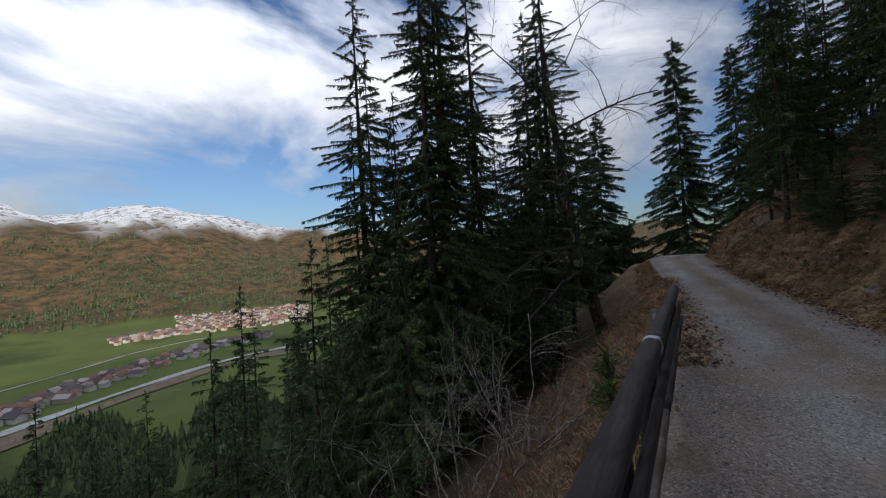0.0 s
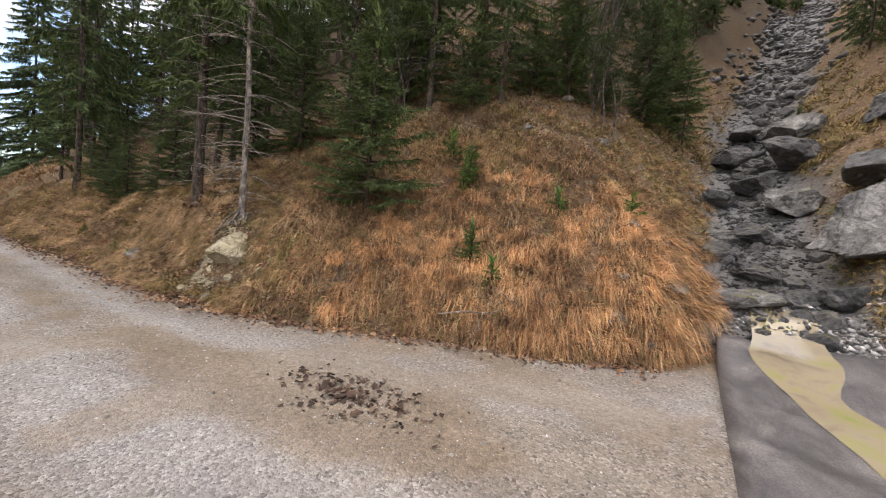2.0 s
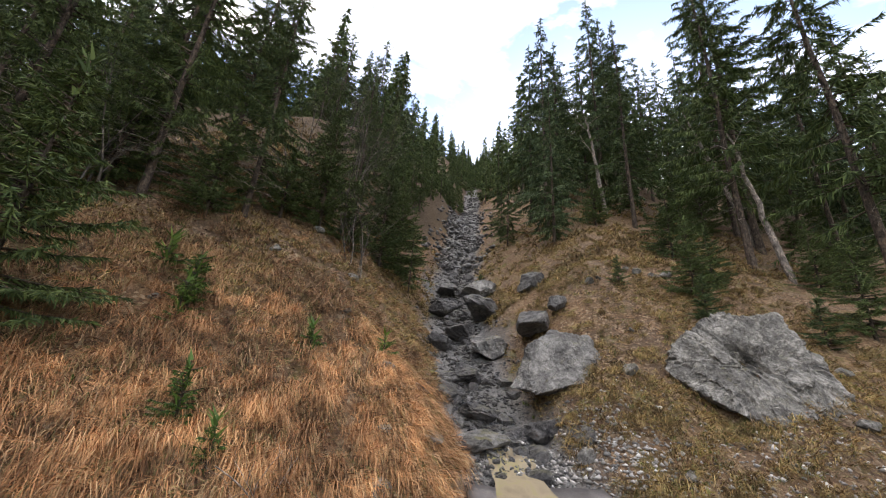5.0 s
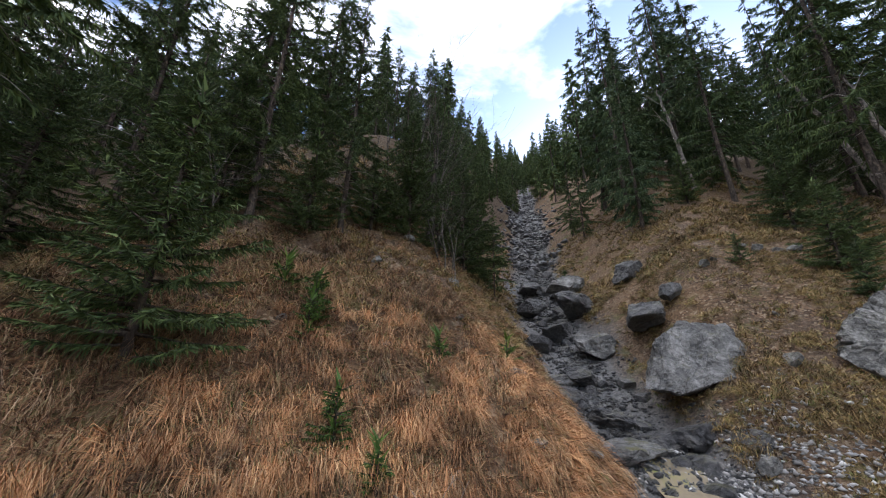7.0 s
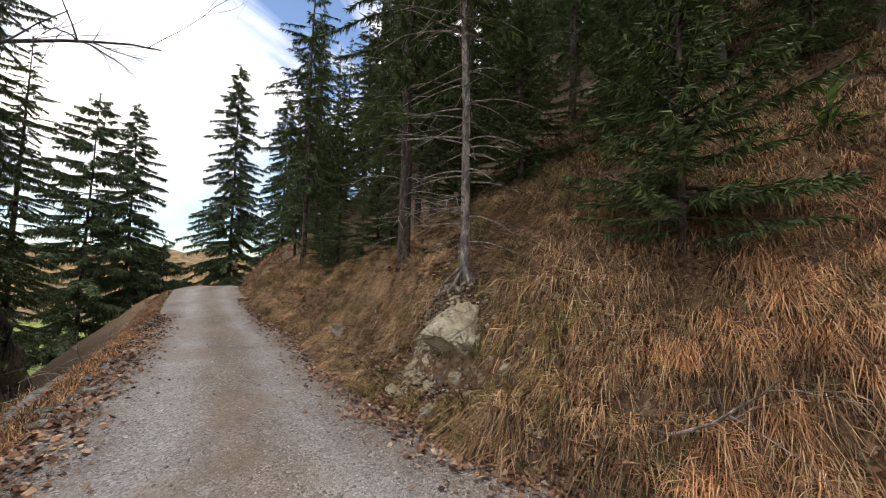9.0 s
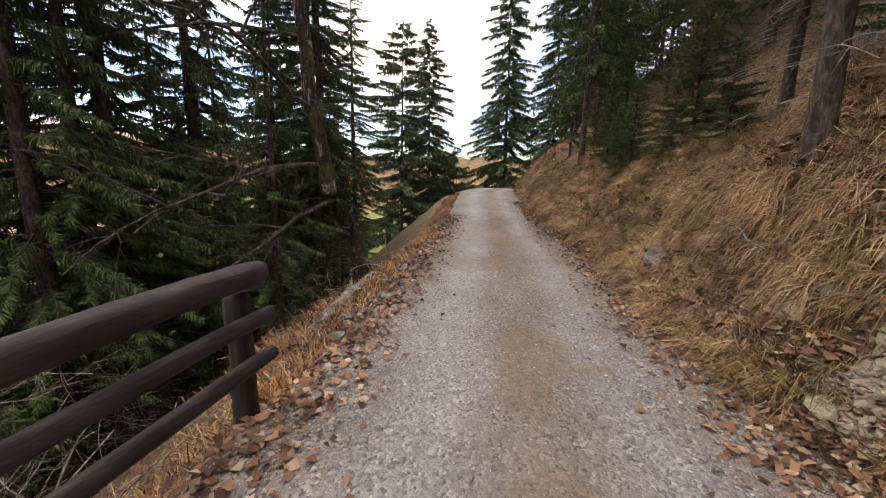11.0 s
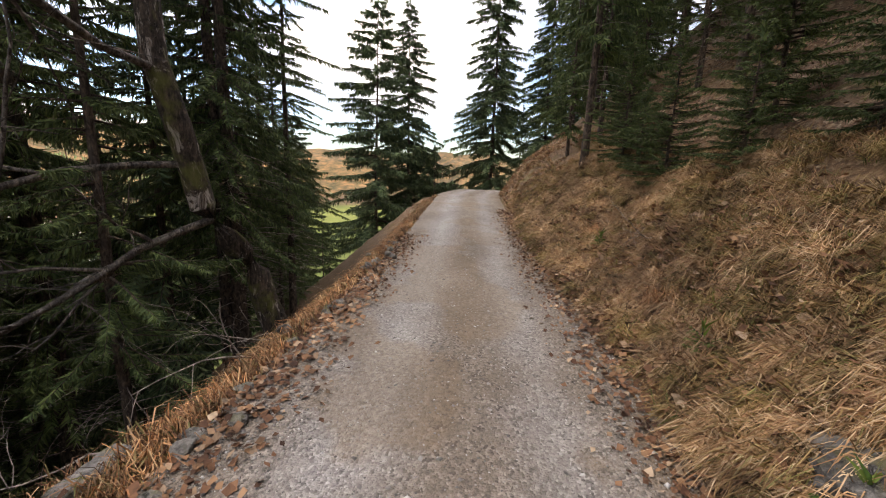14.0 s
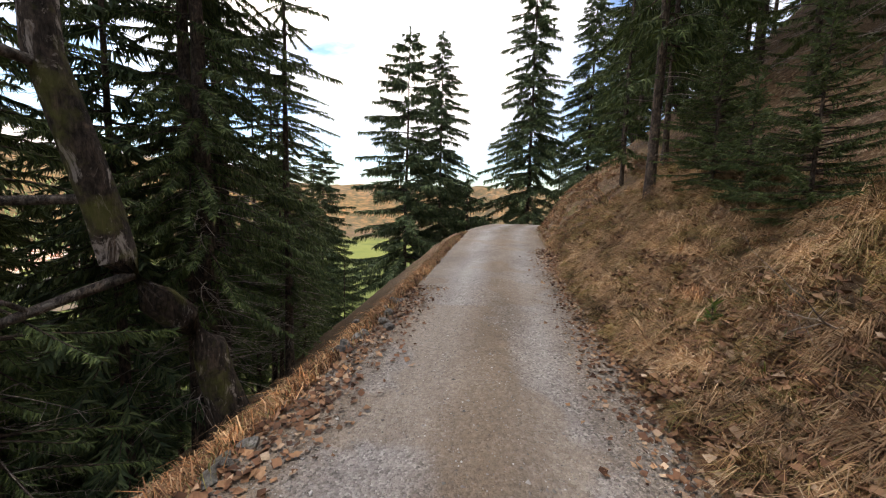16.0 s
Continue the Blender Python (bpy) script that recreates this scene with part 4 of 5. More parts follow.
def build_bare_trees():
    g = ground_at(-13.8, -3.85)
    bare_tree("mossy_maple", "leaning bare tree with mossy dark bark at the road edge", [(-13.8, -3.85, g - 0.3), (-13.65, -4.15, -0.4), (-12.85, -4.4, 0.7), (-12.42, -4.62, 2.4), (-12.3, -4.9, 5.6), (-12.5, -5.2, 8.6), (-12.8, -5.3, 11.0)],
              [0.26, 0.21, 0.19, 0.17, 0.13, 0.07, 0.03],
              [(0.33, (0.9, -0.55, -0.35), 3.2), (0.42, (0.75, -0.8, -0.1), 4.2), (0.52, (0.95, -0.3, 0.1), 4.8), (0.6, (0.6, -0.9, 0.25), 4.0), (0.66, (0.3, 0.9, 0.45), 3.4), (0.72, (0.8, -0.5, 0.6), 3.4), (0.78, (-0.5, 0.9, 0.6), 3.0), (0.84, (0.4, 0.8, 0.8), 2.8), (0.9, (-0.3, -0.7, 0.9), 2.4), (0.97, (0.1, 0.3, 1), 2.2)], 4, M_BARK_MOSS, M_LIMB, depth=3, kids=5)
    # a dead spruce with needle-less lower branches above the ochre rock
    g = ground_at(-5.5, 1.98)
    me = conifer_meshes(77, 9.5, 3.6, 1.5, 110, M_SPRUCE, 0.35, M_BARK_GREY, 0.34, 0.24, 0.036, 5, 0.0, 4, 0.72)
    root = tree_thing("half_dead_spruce", me, "spruce with grey bare lower twigs on exposed roots", "spruce", "", [("dead_wood", dead_twigs(78, 0.35, 4.4, 70, 0.95, 0.007))])
    root.matrix_world = pose(-5.5, 1.98, g - 0.05, 1.5, 0, 30)
    rng = np.random.default_rng(8)
    for k in range(7):
        heap = Heap()
        a = rng.uniform(2.6, 6.6)
        limb(heap, rng, (0, 0, 0.25), (math.cos(a), math.sin(a), -1.1), 0.5, 0.028, 1, 0.15, 0.25, 2)
        obj("root", heap.mesh("root", M_BARK_GREY), root)
    # bare shrubs and thin saplings at the forest edge and on the far slope
    for i, (x, y, h, n) in enumerate(((-1.3, 8.6, 3.6, 5), (-1.7, 9.6, 4.4, 5), (-2.5, 7.6, 3.4, 4), (-0.6, 7.6, 2.2, 4), (-4.6, 4.9, 2.4, 3))):
        g = ground_at(x, y)
        root = empty("bare_shrub", "leafless multi-stemmed shrub at the forest edge", "shrub", "leafless shrubs", (x, y, g))
        r = np.random.default_rng(60 + i)
        for k in range(n):
            heap = Heap()
            limb(heap, r, (r.uniform(-0.2, 0.2), r.uniform(-0.2, 0.2), -0.1), (r.normal(0, 0.16), r.normal(0, 0.16), 1), h * r.uniform(0.7, 1.1), 0.022, 2, -0.06, 0.1, 5)
            obj("stem", heap.mesh("stem", M_LIMB), root, kind="stuff")
    for i, (x, y, z1, lean) in enumerate(((12.8, 9.6, 6.0, (-0.5, 0.2)), (9.6, 14.6, 6.0, (-0.3, 0.2)), (14.5, 12.0, 7.0, (-0.9, 0.4)), (11.0, 21.0, 6.0, (-0.2, 0.0)))):
        g = ground_at(x, y)
        pts = [(x + lean[0] * t * z1 * 0.3, y + lean[1] * t, g - 0.2 + t * z1) for t in (0, 0.3, 0.6, 0.85, 1)]
        bare_tree("pale_snag", "pale leafless trunk leaning out of the slope", pts, [0.11, 0.095, 0.075, 0.05, 0.02], [(0.5, (-0.8, -0.3, 0.5), 1.4), (0.65, (0.6, 0.4, 0.6), 1.6), (0.75, (-0.5, 0.5, 0.8), 1.3), (0.85, (0.3, -0.6, 0.8), 1.2)], 90 + i, M_BARK_GREY, M_TWIG, depth=2, kids=3)
    # grey tangle of branches behind the rail
    for i, (x, y, n, h) in enumerate(((-4.6, -4.35, 10, 2.7), (-3.0, -4.6, 9, 2.2), (-6.2, -4.9, 8, 2.7), (-1.6, -4.9, 7, 1.8))):
        g = ground_at(x, y)
        root = empty("bare_bush", "grey leafless bush with tangled twigs below the rail", "bush", "leafless bushes", (x, y, g))
        r = np.random.default_rng(160 + i)
        for k in range(n):
            heap = Heap()
            a = r.uniform(0, 6.28)
            limb(heap, r, (r.uniform(-0.15, 0.15), r.uniform(-0.15, 0.15), -0.1), (0.75 * math.cos(a), 0.75 * math.sin(a), 0.9), h * r.uniform(0.7, 1.1), 0.02, 3, 0.03, 0.2, 4)
            obj("stem", heap.mesh("stem", M_TWIG), root, kind="stuff")


def build_dead_branches():
    rng = np.random.default_rng(71)
    for x, y, way, L in ((-10.2, -2.3, (0.25, -0.2, 1.0), 0.8), (-10.8, -2.5, (0.8, -0.5, 0.35), 1.3), (-11.6, -2.6, (0.7, -0.6, 0.1), 1.1), (-9.4, -2.4, (0.6, -0.7, 0.3), 0.9), (-3.2, 1.9, (0.9, -0.3, 0.15), 1.0), (-1.6, 2.55, (0.8, -0.4, 0.1), 1.1), (-0.2, 3.1, (-0.9, -0.3, 0.1), 0.9), (-12.3, 2.2, (0.5, -0.5, 0.4), 0.8), (-7.6, 1.7, (0.9, -0.4, 0.2), 1.0)):
        heap = Heap()
        limb(heap, rng, (0, 0, 0), way, L, 0.012, 2, 0.02, 0.2, 3)
        ob = obj("fallen_branch", heap.mesh("fallen_branch", M_TWIG), None, "thin grey dead branch lying in the grass", "branch", "", "stuff")
        ob.location = (x, y, ground_at(x, y) - 0.01)


# ---- rail ----
def log_mesh(name, L, rw, rh, mat, seed, sides=14):
    rng = np.random.default_rng(seed)
    n = 26
    x = np.linspace(0, L, n)
    a = np.linspace(0, 2 * math.pi, sides, endpoint=False)
    v = np.empty((n, sides, 3))
    for i in range(n):
        k = 1 - 0.10 * max(0, 1 - min(i, n - 1 - i))
        wob = rng.normal(0, 0.0025, sides)
        v[i, :, 0] = x[i]
        v[i, :, 1] = np.sign(np.cos(a)) * np.abs(np.cos(a)) ** 0.75 * rw * k + wob
        v[i, :, 2] = np.sign(np.sin(a)) * np.abs(np.sin(a)) ** 0.75 * rh * k + wob + 0.006 * math.sin(i * 0.5 + seed)
    i = np.arange(n - 1)[:, None] * sides
    k = np.arange(sides)[None]
    k2 = (k + 1) % sides
    faces = np.stack([i + k, i + k2, i + sides + k2, i + sides + k], -1).reshape(-1, 4).tolist()
    faces += [list(range(sides))[::-1], [(n - 1) * sides + q for q in range(sides)]]
    return mesh_from(name, v.reshape(-1, 3), faces, mat, True)


def build_rail():
    root = empty("guard_rail", "dark weathered timber guard rail along the road edge", "guard rail", at=(-5.6, -1.93, 0))
    a = math.degrees(math.atan2(-0.088, 1))

    def along(x):
        return -0.088 * x

    for lvl, (z, rw, rh, mat, off) in enumerate(((0.79, 0.064, 0.066, M_RAIL, 0.0), (0.55, 0.03, 0.045, M_RAIL, 0.055), (0.31, 0.03, 0.045, M_PALE, 0.055))):
        for j, (x0, L) in enumerate(((0, 3.97), (4.0, 4.6), (8.63, 4.6))):
            ob = obj("rail", log_mesh("rail", L, rw, rh, M_RAIL if x0 == 0 else mat, 7 * lvl + j), root)
            ob.matrix_basis = pose(x0, along(x0) + off, z, 0, 0, a)
    for j in range(11):
        x = 0.12 + 1.28 * j
        gx, gy = -5.6 + x, -1.93 + along(x)
        gz = ground_at(gx, gy - 0.06)
        me = log_mesh("post", 0.80 - gz + 0.02, 0.062, 0.062, M_RAIL, 50 + j, 10)
        ob = obj("post", me, root)
        ob.matrix_basis = pose(x, along(x) - 0.055, gz - 0.12, 0, -90, 0)
    band = log_mesh("strap", 0.05, 0.0665, 0.0685, M_STEEL, 3)
    ob = obj("strap", band, root, "thin galvanised strap over a rail joint")
    ob.matrix_basis = pose(3.96, along(3.96), 0.79, 0, 0, a)


# ---- rocks ----
def rock_mesh(seed, size, mat, cuts=9, sub=3, rough=0.10):
    """A broken block: a sphere cut by random planes, split by beds and roughened."""
    rng = np.random.default_rng(seed)
    bm = bmesh.new()
    bmesh.ops.create_icosphere(bm, subdivisions=sub, radius=1.0)
    v = np.array([x.co for x in bm.verts])
    planes = unit(rng.normal(0, 1, (cuts, 3)))
    dist = rng.uniform(0.42, 0.8, cuts)
    for p, d in zip(planes, dist):
        over = v @ p - d
        v = v - np.where(over > 0, over * 0.97, 0)[:, None] * p[None]
    lo, hi = v.min(0), v.max(0)
    v = (v - (lo + hi) / 2) / ((hi - lo) / 2)
    nrm = unit(v)
    bed = unit(rng.normal(0, 1, 3) + np.array([0, 0, 1.5]))
    warp = fbm(v[:, 0] * 1.7 + seed, v[:, 1] * 1.7 + v[:, 2] * 1.3, 3, seed % 13)
    lay = v @ bed * 5.5 + warp * 2.2
    saw = lay - np.floor(lay)
    k = min(1.0, 0.35 + 0.16 * sub)
    d = rough * warp + k * 0.026 * (saw ** 2 - 0.4) + k * 0.07 * fbm(v[:, 0] * 6 + 3, v[:, 1] * 6 + v[:, 2] * 5, 4, seed % 7)
    d = d - k * 0.10 * np.clip(0.12 - np.abs(fbm(v[:, 0] * 2.2 + 7, v[:, 2] * 2.2 + v[:, 1] * 1.6, 2, seed % 5)), 0, 1) / 0.12
    v = (v + nrm * d[:, None]) * np.array(size)[None]
    for q, c in zip(bm.verts, v):
        q.co = c
    me = bpy.data.meshes.new("rock")
    bm.to_mesh(me)
    bm.free()
    me.materials.append(mat)
    return me


def rock(name, x, y, size, mat, seed, label, z=None, turn=(0, 0, 0), group="", sub=3, sink=0.35, cuts=9):
    ob = obj(name, rock_mesh(seed, size, mat, cuts, sub), None, label, "rock", group)
    zz = (ground_at(x, y) + size[2] * (1 - 2 * sink)) if z is None else z
    ob.matrix_world = pose(x, y, zz, *turn)
    return ob


def hewn_mesh(corners, mat, seed, sub=6, beds=7.0, depth=0.05):
    """An angular block: the hull of its corners, its faces split by beds, pits and joints."""
    hull = bmesh.new()
    mid = np.mean(np.array(corners), 0)
    for c in corners:
        hull.verts.new(tuple(np.array(c) - mid))
    bmesh.ops.convex_hull(hull, input=hull.verts[:])
    hull.normal_update()
    planes = [(np.array(f.normal), float(f.normal.dot(f.verts[0].co))) for f in hull.faces]
    hull.free()
    bm = bmesh.new()
    bmesh.ops.create_icosphere(bm, subdivisions=sub, radius=1.0)
    d = unit(np.array([q.co for q in bm.verts]))
    inv = np.zeros(len(d))
    for n, dist in planes:
        inv = np.maximum(inv, np.clip(d @ n, 1e-6, None) / max(dist, 0.02))
    v = d / inv[:, None]
    rng = np.random.default_rng(seed)
    bed = unit(rng.normal(0, 0.3, 3) + np.array([0.35, -0.3, 1.0]))
    x, y, z = v.T
    warp = fbm(x * 1.4 + seed, y * 1.4 + z * 1.1, 4, seed % 13)
    lay = v @ bed * beds + warp * 2.6
    saw = lay - np.floor(lay)
    chip = 0.6 * fbm(x * 2.2 + 5, y * 2.2 + 1.1 * z, 5, seed % 7, 0.6) + 0.6 * fbm(z * 2.4 + 2, x * 1.9 - 0.8 * y, 5, seed % 11, 0.6)
    joint = np.clip(0.09 - np.abs(fbm(x * 1.3 + z + 4, y * 1.3 - z * 1.1, 3, seed % 5)), 0, 1) / 0.09
    push = depth * (0.8 * (saw ** 3 - 0.3) * (0.3 + np.clip(warp + 0.4, 0, 1)) + 2.6 * chip - 1.6 * joint)
    v = v + unit(v) * push[:, None]
    for q, c in zip(bm.verts, v):
        q.co = c
    me = bpy.data.meshes.new("rock")
    bm.to_mesh(me)
    bm.free()
    me.materials.append(mat)
    return me, tuple(mid)


def hewn_rock(name, corners, mat, seed, label, sub=6, beds=7.0, depth=0.05, group=""):
    me, mid = hewn_mesh(corners, mat, seed, sub, beds, depth)
    ob = obj(name, me, None, label, "rock", group)
    ob.location = mid
    return ob


def build_rocks():
    rng = np.random.default_rng(3)
    hewn_rock("boulder", [(5.45, 6.0, 2.15), (6.15, 6.1, 3.02), (6.9, 6.15, 3.4), (7.95, 5.8, 3.34), (8.2, 5.0, 1.7), (6.6, 4.72, 1.02), (6.05, 5.75, 1.8), (6.2, 7.2, 2.2), (7.9, 7.0, 3.2), (8.6, 6.2, 2.0), (7.2, 6.2, 1.0)],
              M_LIME, 23, "large pale grey limestone boulder with an overhanging face", 6, 6.0, 0.085)
    hewn_rock("boulder", [(2.68, 6.55, 1.65), (3.12, 6.75, 2.5), (3.66, 6.95, 2.88), (4.52, 6.9, 2.86), (4.72, 6.7, 2.34), (4.04, 6.35, 1.8), (3.1, 6.25, 1.55), (3.3, 7.6, 2.2), (4.5, 7.7, 2.6), (3.9, 7.3, 1.5)],
              M_GREYROCK, 34, "grey angular limestone boulder beside the stream bed", 6, 5.0, 0.04)
    rock("ochre_boulder", -5.22, 1.76, (0.43, 0.33, 0.36), M_OCHRE, 41, "pale ochre rock bedded in the bank below roots", 0.77, (0, 8, 15), "", 5)
    for i, (x, y, z, s) in enumerate(((-5.9, 1.72, 0.56, (0.24, 0.18, 0.19)), (-6.25, 1.68, 0.58, (0.2, 0.16, 0.17)), (-5.62, 1.62, 0.42, (0.13, 0.11, 0.1)), (-5.07, 1.58, 0.34, (0.09, 0.07, 0.08)), (-6.6, 1.62, 0.5, (0.2, 0.18, 0.15)), (-5.85, 1.5, 0.33, (0.1, 0.09, 0.08)))):
        rock("bank_stone", x, y, s, M_OCHRE, 60 + i, "grey broken stone in the cut bank", z, (rng.uniform(0, 50), rng.uniform(0, 50), rng.uniform(0, 360)), "stones of the cut bank", 4)
    for i in range(26):
        x, s = rng.uniform(-7.4, -4.3), rng.uniform(0.03, 0.1)
        y = float(foot(x)) + rng.uniform(0.1, 0.75)
        rock("bank_stone", x, y, (s, s * 0.8, s * 0.7), M_OCHRE if i % 3 else M_LIME, 640 + i, "small pale stone in the cut bank", None, (rng.uniform(0, 50), rng.uniform(0, 50), rng.uniform(0, 360)), "stones of the cut bank", 2, 0.4)
    rock("ledge", -8.25, 1.55, (0.6, 0.3, 0.24), M_LIME, 71, "low mossy grey rock ledge in the bank", 0.32, (0, 5, 8), "", 4)
    for i in range(34):
        x = rng.uniform(-15, -5.8)
        s = rng.uniform(0.035, 0.11)
        y = float(edge(x)) + rng.normal(0.02, 0.1)
        rock("edge_stone", x, y, (s, s * 0.75, s * 0.6), M_LIME, 500 + i, "pale loose stone at the outer road edge", float(road_z(x)) + 0.01, (rng.uniform(-30, 30), rng.uniform(-30, 30), rng.uniform(0, 360)), "stones at the road edge", 2)
    # worn coping stones that hold the outer edge
    for i in range(5):
        x, w = -8.7 + 0.4 * i, 0.19 + 0.02 * math.sin(3 * i)
        y = float(edge(x)) - 0.36 + 0.02 * math.sin(5 * i)
        top, e = -0.02 + 0.012 * math.sin(7 * i), 0.065
        hewn_rock("coping_stone", [(x + sx * w, y + sy * e, z) for sx in (-1, 1) for sy in (-1, 1) for z in (top, top - 0.34)], M_GREYROCK, 700 + i, "worn grey coping stone on the outer road edge", 4, 5.0, 0.008, "coping stones")
    # stones of the stream bed, from large slabs to rubble
    spec = [(1.75, 8.5, 0.5, 0.35, 0.2, 1.78), (2.3, 8.6, 0.55, 0.38, 0.2, 1.95), (1.5, 7.3, 0.35, 0.45, 0.3, 1.35), (3.25, 6.15, 0.42, 0.32, 0.24, 0.98), (2.72, 6.25, 0.3, 0.25, 0.16, 0.84), (1.9, 5.9, 0.55, 0.7, 0.22, 0.72), (2.1, 6.9, 0.5, 0.45, 0.22, 1.05), (3.6, 5.55, 0.28, 0.22, 0.16, 0.75),
            (3.9, 8.8, 0.6, 0.4, 0.42, 3.35), (4.55, 8.7, 0.25, 0.2, 0.22, 3.9), (2.9, 9.6, 0.4, 0.5, 0.35, 2.75), (1.6, 9.8, 0.45, 0.4, 0.35, 2.7), (2.3, 10.8, 0.55, 0.4, 0.3, 3.3), (3.1, 11.6, 0.8, 0.5, 0.45, 4.3), (1.9, 12.3, 0.5, 0.4, 0.3, 4.3), (3.3, 13.4, 0.7, 0.5, 0.45, 5.3), (2.2, 14.5, 0.6, 0.45, 0.3, 5.6), (4.7, 11.2, 0.45, 0.35, 0.4, 5.2)]
    for i, (x, y, a, c, d, z) in enumerate(spec):
        rock("stream_rock", x, y, (a, c, d), M_WETROCK if i % 5 else M_GREYROCK, 100 + i, "dark wet angular rock in the stream bed", max(z, ground_at(x, y) - 0.02), (rng.uniform(-15, 25), rng.uniform(-15, 15), rng.uniform(0, 360)), "stream bed rocks", 4)
    for i in range(130):
        y = 4.9 + 20 * rng.random() ** 1.6
        x = float(np.interp(y, GUL_Y, GUL_X)) + rng.normal(0, 0.34 + 0.016 * y)
        s = rng.uniform(0.06, 0.2) * (1 + 0.05 * (y - 5))
        rock("stream_rock", x, y, (s, s * rng.uniform(0.6, 1), s * rng.uniform(0.45, 0.8)), M_WETROCK if rng.random() < 0.85 else M_GREYROCK, 200 + i, "dark wet angular rock in the stream bed", None, (rng.uniform(-30, 30), rng.uniform(-30, 30), rng.uniform(0, 360)), "stream bed rocks", 2)
    for i in range(42):
        x, y = (rng.uniform(3.2, 9.5), rng.uniform(3.6, 10)) if i % 3 else (rng.uniform(-3, 1.2), rng.uniform(3.3, 8))
        s = rng.uniform(0.06, 0.2)
        rock("slope_stone", x, y, (s, s * 0.8, s * 0.6), M_LIME, 320 + i, "small grey stone lying in dry grass", None, (rng.uniform(-30, 30), rng.uniform(-30, 30), rng.uniform(0, 360)), "stones on the slope", 2, 0.3)


def pebbles(name, pts, sizes, mat, seed, label):
    """Many small angular stones in one mesh."""
    rng = np.random.default_rng(seed)
    n = len(pts)
    base = np.array([(1, 0, 0), (-1, 0, 0), (0, 1, 0), (0, -1, 0), (0, 0, 1), (0, 0, -1)], float)
    tri = np.array([(0, 2, 4), (2, 1, 4), (1, 3, 4), (3, 0, 4), (2, 0, 5), (1, 2, 5), (3, 1, 5), (0, 3, 5)])
    v = base[None] * sizes[:, None, None] * rng.uniform(0.55, 1.25, (n, 6, 1))
    v = v + rng.normal(0, 0.22, (n, 6, 3)) * sizes[:, None, None]
    v[:, :, 2] *= 0.65
    a = rng.uniform(0, 6.28, n)
    c, s = np.cos(a)[:, None], np.sin(a)[:, None]
    x, y = v[:, :, 0] * c - v[:, :, 1] * s, v[:, :, 0] * s + v[:, :, 1] * c
    v = np.stack([x, y, v[:, :, 2]], -1) + pts[:, None]
    f = (tri[None] + np.arange(n)[:, None, None] * 6).reshape(-1, 3)
    obj(name, mesh_from(name, v.reshape(-1, 3), f, mat), None, label, "stones", "", "stuff")


def mat_pebble():
    m, nt, b = material("loose_gravel", 0.85, 0.3)
    nt.links.new(ramp(nt, island(nt), [(0, (0.1, 0.095, 0.09)), (0.5, (0.24, 0.225, 0.21)), (0.85, (0.36, 0.34, 0.32)), (1, (0.58, 0.56, 0.54))]), b.inputs["Base Color"])
    return m


def build_pebbles():
    rng = np.random.default_rng(12)
    m = mat_pebble()
    n = 2200
    x = np.where(rng.random(n) < 0.7, rng.normal(-5.95, 0.38, n), rng.uniform(-7.2, -3.6, n))
    y = foot(x) + 0.12 + 0.75 * rng.random(n)
    pebbles("bank_rubble", np.stack([x, y, land(x, y) + 0.005], -1), 0.012 + 0.05 * rng.random(n) ** 2.5, M_OCHRE, 5, "pale ochre rubble crumbling out of the cut bank")
    n = 2600
    x = rng.uniform(3.4, 9.5, n)
    y = foot(x) + 0.05 + 1.6 * rng.random(n) ** 1.6
    pebbles("slope_rubble", np.stack([x, y, land(x, y) + 0.01], -1), 0.01 + 0.05 * rng.random(n) ** 3, m, 6, "pale rubble scattered over the foot of the slope")
    n = 42000
    x = -17 + 24 * rng.random(n) ** 0.9
    e, f = edge(x), foot(x)
    t = rng.random(n)
    edgy = rng.random(n) < 0.4
    t = np.where(edgy, np.where(rng.random(n) < 0.6, rng.normal(0.07, 0.05, n), rng.normal(0.95, 0.04, n)), t)
    t = np.clip(t, 0.0, 1.0)
    y = e + (f - e) * t
    keep = ~((x > 1.4) & (x < 3.5))
    z, _ = road_surface(x, y)
    s = rng.uniform(0.003, 0.009, n) * (1 + 1.2 * (rng.random(n) < 0.06))
    pebbles("loose_stones", np.stack([x, y, z + s * 0.2], -1)[keep], s[keep], m, 1, "loose grey gravel stones scattered over the road")
    n = 7000
    y = 4.6 + 22 * rng.random(n) ** 1.5
    x = np.interp(y, GUL_Y, GUL_X) + rng.normal(0, 0.42, n) * (1 + 0.02 * y)
    z = land(x, y)
    s = rng.uniform(0.015, 0.06, n) * (1 + 0.04 * y)
    pebbles("stream_rubble", np.stack([x, y, z], -1), s, M_WETROCK, 2, "dark wet rubble filling the stream bed")
    n = 2600
    y = 18 + 62 * rng.random(n)
    x = np.interp(y, GUL_Y, GUL_X) + rng.normal(0, 0.75, n) * (1 + 0.01 * y)
    pebbles("stream_rubble", np.stack([x, y, land(x, y)], -1), rng.uniform(0.1, 0.38, n), M_WETROCK, 4, "dark rubble high up the stream bed")
    n = 1500
    x, y = rng.normal(3.3, 0.7, n), rng.normal(5.0, 0.5, n)
    pebbles("pale_rubble", np.stack([x, y, land(x, y)], -1), rng.uniform(0.012, 0.06, n), m, 3, "pale rubble washed down beside the stream")


